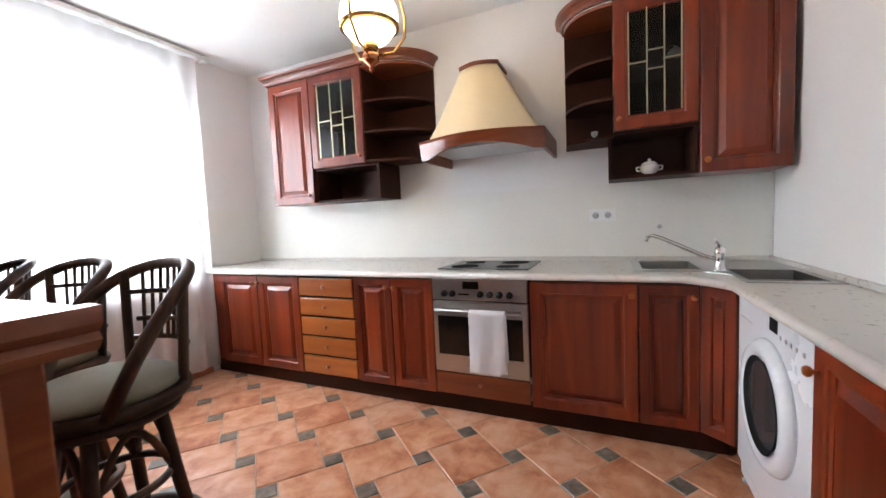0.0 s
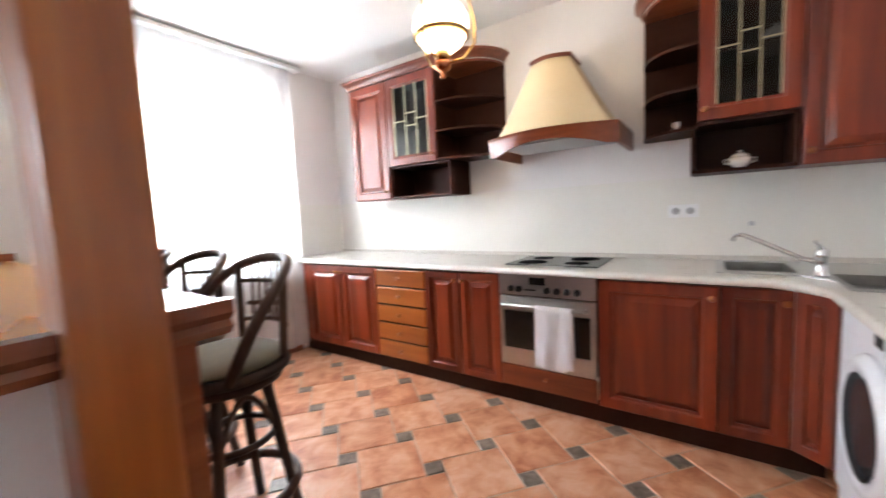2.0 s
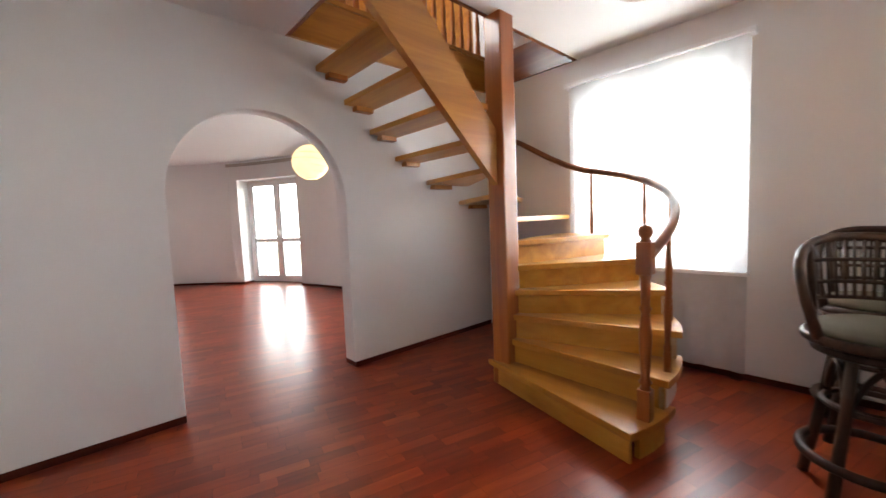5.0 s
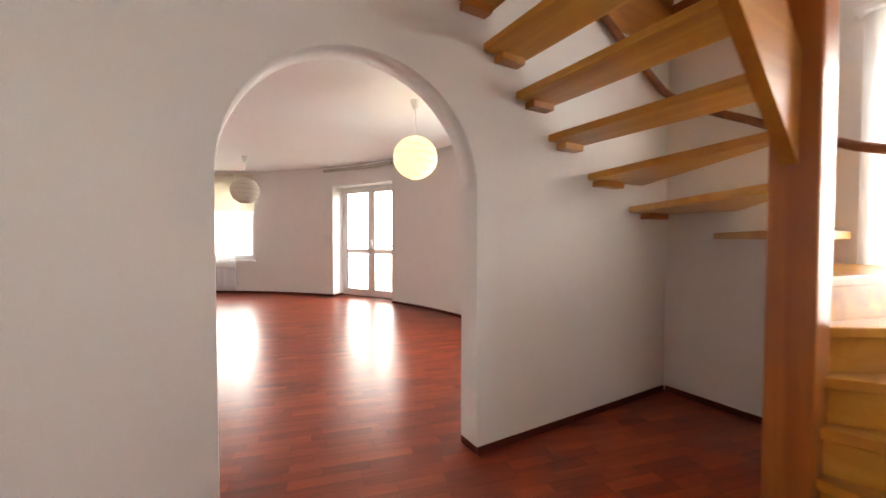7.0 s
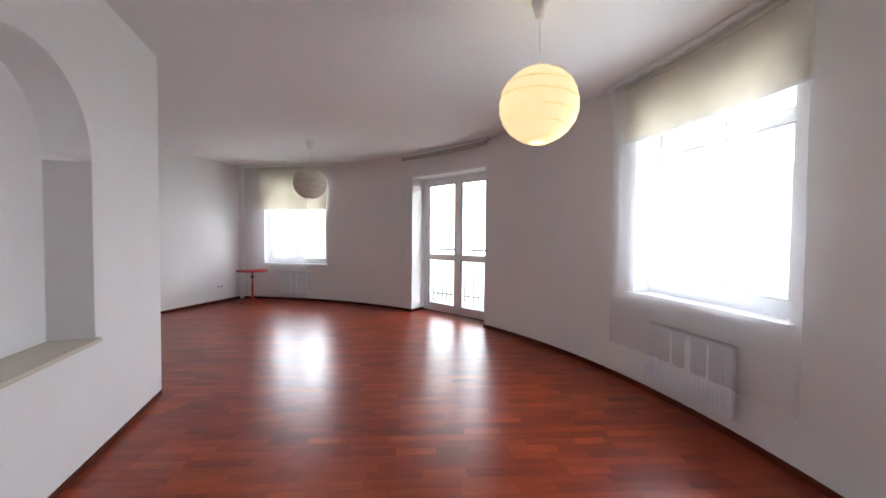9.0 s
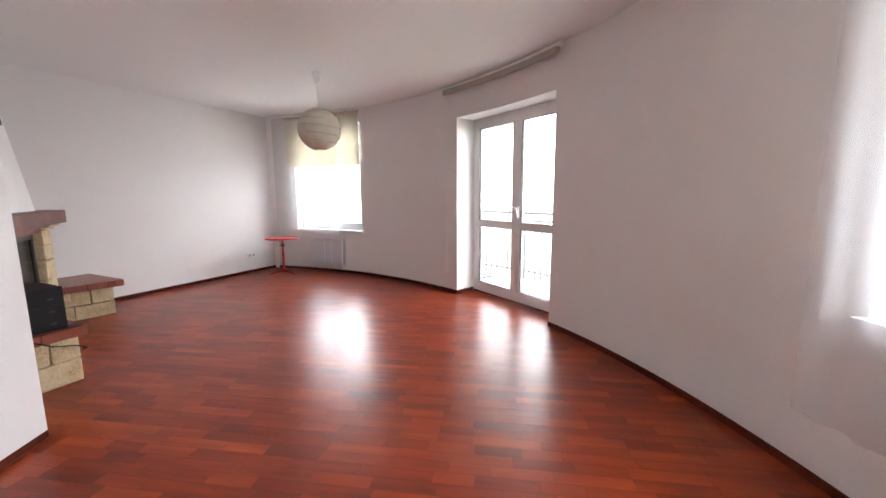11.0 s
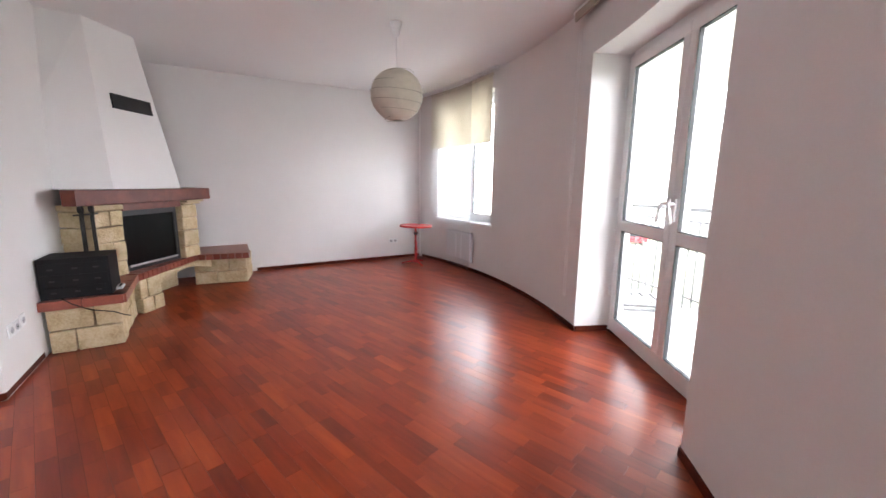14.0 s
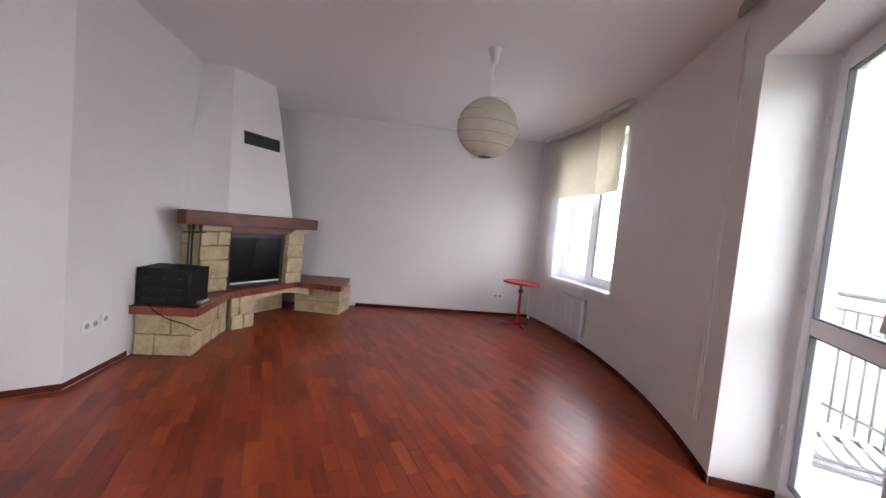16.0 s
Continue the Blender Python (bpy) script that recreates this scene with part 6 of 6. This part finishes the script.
for k in range(3):
    a = radians(30 + 120 * k)
    part("foot", tube([(0.02 * math.cos(a), 0.02 * math.sin(a), 0.05), (0.12 * math.cos(a), 0.12 * math.sin(a), 0.04), (0.22 * math.cos(a), 0.22 * math.sin(a), 0.014)], lambda u: 0.018 - 0.006 * u, 8), RED, tb)

# ---- balcony and what lies beyond ----
CONCRETE = mottled("pale_balcony_tile", [(0.78, 0.78, 0.77), (0.86, 0.86, 0.85)], 3, 60, 0.7, 0.2)
RAILING = plain("grey_balcony_iron", (0.14, 0.142, 0.145), 0.5, 0.2)
bm = bmesh.new()
arc_band(bm, 190.0, 232.0, CR + THICK + 0.005, CR + 1.62, -0.16, -0.03)
structure("balcony", bm, CONCRETE, "pale tiled balcony floor", "balcony")
rl_ob = thing("balcony_railing", "grey iron balcony railing with upright bars", "railing")
for z, r in ((1.02, 0.022), (0.90, 0.012), (0.10, 0.014)):
    part("rail", tube([on_bow(190 + 42 * i / 30, CR + 1.5, z) for i in range(31)], r, 8), RAILING, rl_ob)
for i in range(53):
    a = 190 + 42 * i / 52
    part("bar", tube([on_bow(a, CR + 1.5, -0.03), on_bow(a, CR + 1.5, 0.90)], 0.011 if i % 8 else 0.02, 6), RAILING, rl_ob)
CANVAS = mottled("white_folded_canvas", [(0.55, 0.55, 0.55), (0.72, 0.72, 0.71)], 6, 90, 0.8, 0.4)
par = thing("folded_parasol", "folded white canvas heap on the balcony floor", "parasol")
c = on_bow(209.0, CR + 1.05, -0.028)
bm = bmesh.new()
tip = bm.verts.new((c.x, c.y, 0.36))
ring = []
for i in range(36):
    a = 2 * math.pi * i / 36
    r = (0.34 if i % 4 < 2 else 0.24) + 0.05 * noise.noise((math.cos(a) * 2, math.sin(a) * 2, 3.0))
    ring.append([bm.verts.new((c.x + r * k * math.cos(a), c.y + r * k * 0.8 * math.sin(a), -0.028 + h)) for k, h in ((0.16, 0.28), (0.55, 0.09), (1.0, 0.004))])
for i in range(36):
    a, b = ring[i], ring[(i + 1) % 36]
    bm.faces.new((tip, a[0], b[0]))
    bm.faces.new((a[0], a[1], b[1], b[0]))
    bm.faces.new((a[1], a[2], b[2], b[1]))
part("canvas", bm, CANVAS, par)


def folded_lounger(at, turn):
    """A garden lounger folded flat on the floor: two nested tube frames with slats across."""
    ob = thing("folded_lounger", "white folded garden lounger lying on the balcony floor", "lounger", at, turn)
    for z, wide, long in ((0.02, 0.56, 0.80), (0.055, 0.48, 0.72)):
        corners = [(-long / 2, -wide / 2, z), (long / 2, -wide / 2, z), (long / 2, wide / 2, z), (-long / 2, wide / 2, z)]
        part("frame", tube(corners, 0.013, 8, closed=True), RAILING, ob, "grey tube frame")
        for i in range(7):
            x = -long / 2 + 0.06 + i * (long - 0.12) / 6
            part("slat", boxed(x - 0.03, -wide / 2 + 0.01, z - 0.004, x + 0.03, wide / 2 - 0.01, z + 0.008, 0.003), CANVAS, ob)


folded_lounger((*on_bow(222.0, CR + 0.98)[:2], -0.028), 20)


def parked_car(at, turn):
    ob = thing("parked_car", "small red car parked on the street below", "car", at, turn)
    paint = plain("red_car_paint", (0.45, 0.03, 0.04), 0.3)
    tyre, glass = plain("tyre_rubber", (0.02, 0.02, 0.02), 0.8), plain("car_window", (0.05, 0.06, 0.07), 0.1)
    side = [(-2.0, 0.30), (2.0, 0.30), (2.05, 0.65), (1.9, 0.82), (1.0, 0.92), (-1.85, 0.95), (-2.05, 0.7)]
    part("body", upright(side, 1.66, (0, -0.83, 0), 0, 0.06), paint, ob)
    part("cabin", upright([(-1.75, 0.95), (0.95, 0.93), (0.25, 1.40), (-1.35, 1.42)], 1.46, (0, -0.73, 0), 0, 0.08), glass, ob, "dark glazed cabin")
    part("roof", boxed(-1.32, -0.70, 1.405, 0.24, 0.70, 1.45, 0.02), paint, ob)
    for x in (-1.25, 1.25):
        for y in (-0.78, 0.62):
            w = lathe([(0.0001, 0), (0.2, 0.0), (0.3, 0.02), (0.3, 0.14), (0.2, 0.16), (0.0001, 0.16)], 20)
            w.transform(Matrix.Translation((x, y + 0.16, 0.30)) @ Matrix.Rotation(radians(90), 4, "X"))
            part("wheel", w, tyre, ob)


parked_car((3.2, -58.6, -6.0), 25)
structure("ground", prismed([(-900, -900), (900, -900), (900, 900), (-900, 900)], -6.2, -6.0), mottled("grass_and_paths", [(0.28, 0.31, 0.18), (0.40, 0.41, 0.30), (0.54, 0.53, 0.47)], 0.05, 3, 0.9, 0.2), "grass and paths far below the balcony", "ground")
FACADE = mottled("pale_facade", [(0.76, 0.76, 0.75), (0.82, 0.82, 0.81)], 0.2, 6, 0.8, 0.1)
DARKPANE = plain("dark_window_pane", (0.22, 0.24, 0.26), 0.2)


def block(name, x, y, turn, wide, floors, label):
    ob = thing(name, label, "building", (x, y, -6.0), turn)
    h = floors * 2.9 + 0.6
    part("wall", boxed(-wide / 2, 0, 0, wide / 2, 11, h), FACADE, ob)
    part("roof", boxed(-wide / 2 - 0.4, -0.4, h + 0.002, wide / 2 + 0.4, 11.4, h + 0.5), CONCRETE, ob)
    for f in range(floors):
        n = int(wide / 4)
        for i in range(n):
            x0 = -wide / 2 + (i + 0.5) * wide / n
            part("window", boxed(x0 - 0.8, -0.05, f * 2.9 + 1.2, x0 + 0.8, -0.002, f * 2.9 + 2.6), DARKPANE, ob)


block("apartment_building", -62, -58, 312, 40, 6, "pale apartment block beyond the balcony")
block("apartment_building", 4, -92, 358, 34, 5, "pale apartment block in the distance")
block("apartment_building", -85, -15, 280, 34, 5, "pale apartment block in the haze")

HAZE = plain("pale_overcast_haze", (0.9, 0.9, 0.9), 1.0, emit=(0.97, 0.98, 1.0), strength=5.5)
bm = bmesh.new()
ring = [(160 * math.cos(2 * math.pi * i / 48), 160 * math.sin(2 * math.pi * i / 48)) for i in range(48)]
lo = [bm.verts.new((x, y, -8)) for x, y in ring]
hi = [bm.verts.new((x, y, 150)) for x, y in ring]
for i in range(48):
    bm.faces.new((lo[i], hi[i], hi[(i + 1) % 48], lo[(i + 1) % 48]))
structure("backdrop", bm, HAZE, "pale overcast haze in the distance", "backdrop")

# ---- skirting ----


def skirting(p, q, name="skirting_board", h=0.046, d=0.012, mat=None, label="brown timber skirting board"):
    """A board along the foot of a wall, on the left of p->q."""
    p, q = Vector(p), Vector(q)
    u = (q - p).normalized()
    nn = Vector((-u.y, u.x)) * d
    bm = bmesh.new()
    prism(bm, [p, q, q + nn, p + nn], 0.001, h, 0.003)
    structure(name, bm, mat or SKIRT, label, "skirting")


skirting((0.003, 0.44), (0.003, -2.88))
CLAY_SKIRT = mottled("clay_skirting", [(0.36, 0.14, 0.08), (0.46, 0.20, 0.12)], 6, 80, 0.45, 0.1)
skirting((0.003, 2.60), (0.003, 0.66), h=0.075, mat=CLAY_SKIRT, label="terracotta tile skirting along the kitchen wall")
skirting((0.02, ARCH_Y1 + 0.002), (1.82, ARCH_Y1 + 0.002))
skirting((3.06, ARCH_Y1 + 0.002), (3.98, ARCH_Y1 + 0.002))
skirting((1.822, ARCH_Y0), (1.822, ARCH_Y1))
skirting((3.058, ARCH_Y1), (3.058, ARCH_Y0))
skirting((NICHE_X - 0.002, ARCH_Y0 - 0.002), (J0.x - 0.002, J0.y))
skirting(J0, LA)
sk0, sk1 = K + TW_DIR * 1.62, K + TW_DIR * 4.22
nrm = Vector((-0.852, 0.523))
skirting(sk1 + nrm * 0.002, sk0 + nrm * 0.002)
for a0, a1 in ((156.9, DOOR_A[0]), (DOOR_A[1], 250.4)):
    bm = bmesh.new()
    arc_band(bm, a0, a1, CR - 0.013, CR - 0.001, 0.001, 0.046)
    structure("skirting_board", bm, SKIRT, "brown curved skirting board", "skirting")
for a in DOOR_A:
    p, q = on_bow(a, CR + 0.002), on_bow(a, CR + 0.30)
    s = 1 if a == DOOR_A[0] else -1
    t_ = Vector((-math.sin(radians(a)), math.cos(radians(a)), 0)) * s
    bm = bmesh.new()
    prism(bm, [(p + t_ * 0.001)[:2], (q + t_ * 0.001)[:2], (q + t_ * 0.015)[:2], (p + t_ * 0.015)[:2]], 0.001, 0.046)
    structure("skirting_board", bm, SKIRT, "short brown skirting in the door reveal", "skirting")
bm = bmesh.new()
arc_band(bm, DOOR_A[0] + 0.1, DOOR_A[1] - 0.1, CR + 0.30, CR + 0.40, -0.02, 0.012)
structure("threshold", bm, SKIRT, "dark timber threshold under the balcony door", "threshold")

# ---- floors ----


def varied(name, colors, rough, per_island, grain_axis=None, coat=0.0, scale=5.0, turn=0.0, joint=None, rvar=0.08):
    m, t, b = material(name, rough)
    v = coords(t, (0.12, 1, 1) if grain_axis and not turn else (1, 1, 1))
    if turn:
        # grain along strips that lie at an angle to the room
        lay = t.nodes.new("ShaderNodeMapping")
        lay.vector_type = "TEXTURE"
        lay.inputs["Rotation"].default_value = (0, 0, radians(-turn))
        lay.inputs["Scale"].default_value = (1 / 0.12, 1, 1)
        t.links.new(v, lay.inputs["Vector"])
        v = lay.outputs["Vector"]
    if per_island:
        src = t.nodes.new("ShaderNodeNewGeometry").outputs["Random Per Island"]
    else:
        src = t.nodes.new("ShaderNodeObjectInfo").outputs["Random"]
    shift = node(t, "ShaderNodeVectorMath")
    shift.operation = "MULTIPLY_ADD"
    shift.inputs[1].default_value = (31.0, 17.0, 9.0)
    t.links.new(src, shift.inputs[0])
    t.links.new(v, shift.inputs[2])
    n1 = node(t, "ShaderNodeTexNoise", Scale=scale, Detail=6.0, Roughness=0.6, Distortion=0.0 if grain_axis else 0.4)
    n2 = node(t, "ShaderNodeTexNoise", Scale=scale * 9, Detail=4.0)
    for n in (n1, n2):
        t.links.new(shift.outputs[0], n.inputs["Vector"])
    mixv = node(t, "ShaderNodeMath")
    mixv.operation = "MULTIPLY_ADD"
    mixv.inputs[1].default_value = 0.30 if grain_axis else 0.09
    t.links.new(src, mixv.inputs[0])
    half = node(t, "ShaderNodeMath")
    half.operation = "MULTIPLY"
    half.inputs[1].default_value = 0.66 if grain_axis else 0.78
    t.links.new(n1.outputs["Fac"], half.inputs[0])
    t.links.new(half.outputs[0], mixv.inputs[2])
    k = len(colors)
    t.links.new(ramp(t, mixv.outputs[0], [((0.2 + 0.6 * i / (k - 1)) if grain_axis else (0.29 + 0.28 * i / (k - 1)), c) for i, c in enumerate(colors)]), b.inputs["Base Color"])
    r = node(t, "ShaderNodeMapRange")
    r.inputs["To Min"].default_value, r.inputs["To Max"].default_value = rough - rvar, rough + rvar
    t.links.new(n1.outputs["Fac"], r.inputs["Value"])
    t.links.new(r.outputs[0], b.inputs["Roughness"])
    if not grain_axis:
        bump(t, b, n2.outputs["Fac"], 0.05, 0.002)
    return m


PARQ = [(0.11, 0.011, 0.004), (0.21, 0.026, 0.007), (0.31, 0.046, 0.011), (0.44, 0.082, 0.018)]
PARQ_ONE = varied("merbau_strip", PARQ, 0.31, False, True, scale=14.0, rvar=0.0)
PARQ_MANY = varied("merbau_strips", PARQ, 0.31, True, True, scale=14.0, turn=14.0, rvar=0.0)
TERRA = [(0.40, 0.13, 0.055), (0.55, 0.23, 0.115), (0.66, 0.33, 0.19), (0.72, 0.42, 0.28)]
TILE_ONE = varied("terracotta_tile", TERRA, 0.38, False, False, scale=7.0)
TILE_DARK = varied("dark_inset_tile", [(0.10, 0.078, 0.06), (0.17, 0.135, 0.108), (0.27, 0.22, 0.18)], 0.4, False, False, scale=16.0)
GROUT = mottled("pale_grout", [(0.46, 0.35, 0.26), (0.58, 0.46, 0.36)], 10, 120, 0.9, 0.3)
for m in (PARQ_ONE, PARQ_MANY):
    m.node_tree.nodes["Principled BSDF"].inputs["Specular IOR Level"].default_value = 0.40
SUB = mottled("dark_parquet_joint", [(0.03, 0.008, 0.005), (0.05, 0.012, 0.008)], 5, 60, 0.6, 0.1)

TILE_Y = 0.56
fk = structure("floor_kitchen", boxed(0, TILE_Y, -0.12, WALL_E, 3.2, -0.004), GROUT, "terracotta tiled kitchen floor with small dark insets", "floor")
outline = [(4.1, TILE_Y - 0.001), (-0.1, TILE_Y - 0.001), (-0.1, -3.0)] + [tuple(on_bow(158 + 92 * i / 36, CR + 0.32)[:2]) for i in range(37)]
outline += [tuple(T1 + Vector((0.085, -0.052))), tuple(CORNER + Vector((0.2, -0.05))), (4.1, -6.2)]
fl = structure("floor", prismed(outline, -0.12, -0.004), SUB, "glossy red-brown parquet floor in hall and living room", "floor")

# terracotta: large squares with small ones set in a pinwheel
BIG, SMALL, TH = 0.316, 0.095, 49.7


def tile_mesh(name, s, mat):
    g = 0.0028
    bm = bmesh.new()
    e = 0.004
    lo = [bm.verts.new(p) for p in ((g, g, -0.003), (s - g, g, -0.003), (s - g, s - g, -0.003), (g, s - g, -0.003))]
    hi = [bm.verts.new(p) for p in ((g + e, g + e, 0.001), (s - g - e, g + e, 0.001), (s - g - e, s - g - e, 0.001), (g + e, s - g - e, 0.001))]
    bm.faces.new(hi)
    for i in range(4):
        bm.faces.new((lo[i], lo[(i + 1) % 4], hi[(i + 1) % 4], hi[i]))
    return mesh_of(name, bm, mat)


big_me, small_me = tile_mesh("tile", BIG, TILE_ONE), tile_mesh("inset_tile", SMALL, TILE_DARK)
rt = Matrix.Rotation(radians(TH), 4, "Z")
# origin chosen so that an inset is centred on a known one
inset_mid = rt @ Vector((BIG + SMALL / 2, SMALL / 2, 0))
base = Vector((2.265, 2.138, 0)) - inset_mid
for i in range(-18, 19):
    for j in range(-18, 19):
        o = base + rt @ Vector((BIG * i - SMALL * j, SMALL * i + BIG * j, 0))
        for me, d, s in ((big_me, Vector((0, 0, 0)), BIG), (small_me, Vector((BIG, 0, 0)), SMALL)):
            p = o + rt @ d
            mid = p + rt @ Vector((s / 2, s / 2, 0))
            r = s * 0.45
            if -0.1 - r < mid.x < WALL_E + 0.05 and TILE_Y + r * 1.1 < mid.y < 3.0 + r:
                t_ob = new(me.name, me)
                t_ob.matrix_world = Matrix.Translation(p) @ rt @ Matrix.Rotation(radians(random.uniform(-0.12, 0.12)), 4, "X")
                t_ob.parent = fk

# parquet: staggered strips laid 14 degrees off the walls
SW, ang = 0.074, radians(-14.0)
ca, sa = math.cos(ang), math.sin(ang)


def to_room(u, v):
    return Vector((u * ca - v * sa, u * sa + v * ca))


def in_rooms(p):
    if p.y > TILE_Y - 0.05:
        return False
    if p.y > -3.0:
        return -0.1 < p.x < 4.1
    if p.y > -6.2 and p.x > 3.95:
        return False
    if (p - CC).length > CR + 0.38 and p.x < 6:
        return False
    if (p - K).dot(Vector((0.852, -0.523))) > 0.1 or (p - J0).dot(Vector((0.523, 0.852))) > 0.1 and p.y < -6.2 and p.x > 3.8:
        return False
    return p.x < 6.6


rnd = random.Random(5)
rest_verts, rest_faces = [], []
count = 0
one_cache = {}
for row in range(-40, 200):
    v = -13.0 + row * SW
    u = -6.0 + rnd.random() * 0.4
    while u < 11.0:
        ln = rnd.choice((0.20, 0.24, 0.30, 0.36))
        mid = to_room(u + ln / 2, v + SW / 2)
        if in_rooms(mid):
            near = 0.6 < mid.x < 2.6 and -8.3 < mid.y < -6.0
            g = 0.0006
            if near and count < 300:
                count += 1
                if ln not in one_cache:
                    b1 = bmesh.new()
                    box(b1, g, g, -0.003, ln - g, SW - g, 0.0)
                    one_cache[ln] = mesh_of("parquet_strip", b1, PARQ_ONE)
                ob = new("parquet_strip", one_cache[ln])
                w = to_room(u, v)
                ob.matrix_world = Matrix.Translation((w.x, w.y, 0.0)) @ Matrix.Rotation(ang, 4, "Z")
                ob.parent = fl
            else:
                k = len(rest_verts)
                for a, b in ((u + g, v + g), (u + ln - g, v + g), (u + ln - g, v + SW - g), (u + g, v + SW - g)):
                    p = to_room(a, b)
                    rest_verts.append((p.x, p.y, 0.0))
                rest_faces.append((k, k + 1, k + 2, k + 3))
        u += ln
rest_me = bpy.data.meshes.new("parquet_strips")
rest_me.from_pydata(rest_verts, [], rest_faces)
rest_me.materials.append(PARQ_MANY)
rest_ob = new("parquet_strips", rest_me)
rest_ob.parent = fl
tagged(rest_ob, kind="stuff")
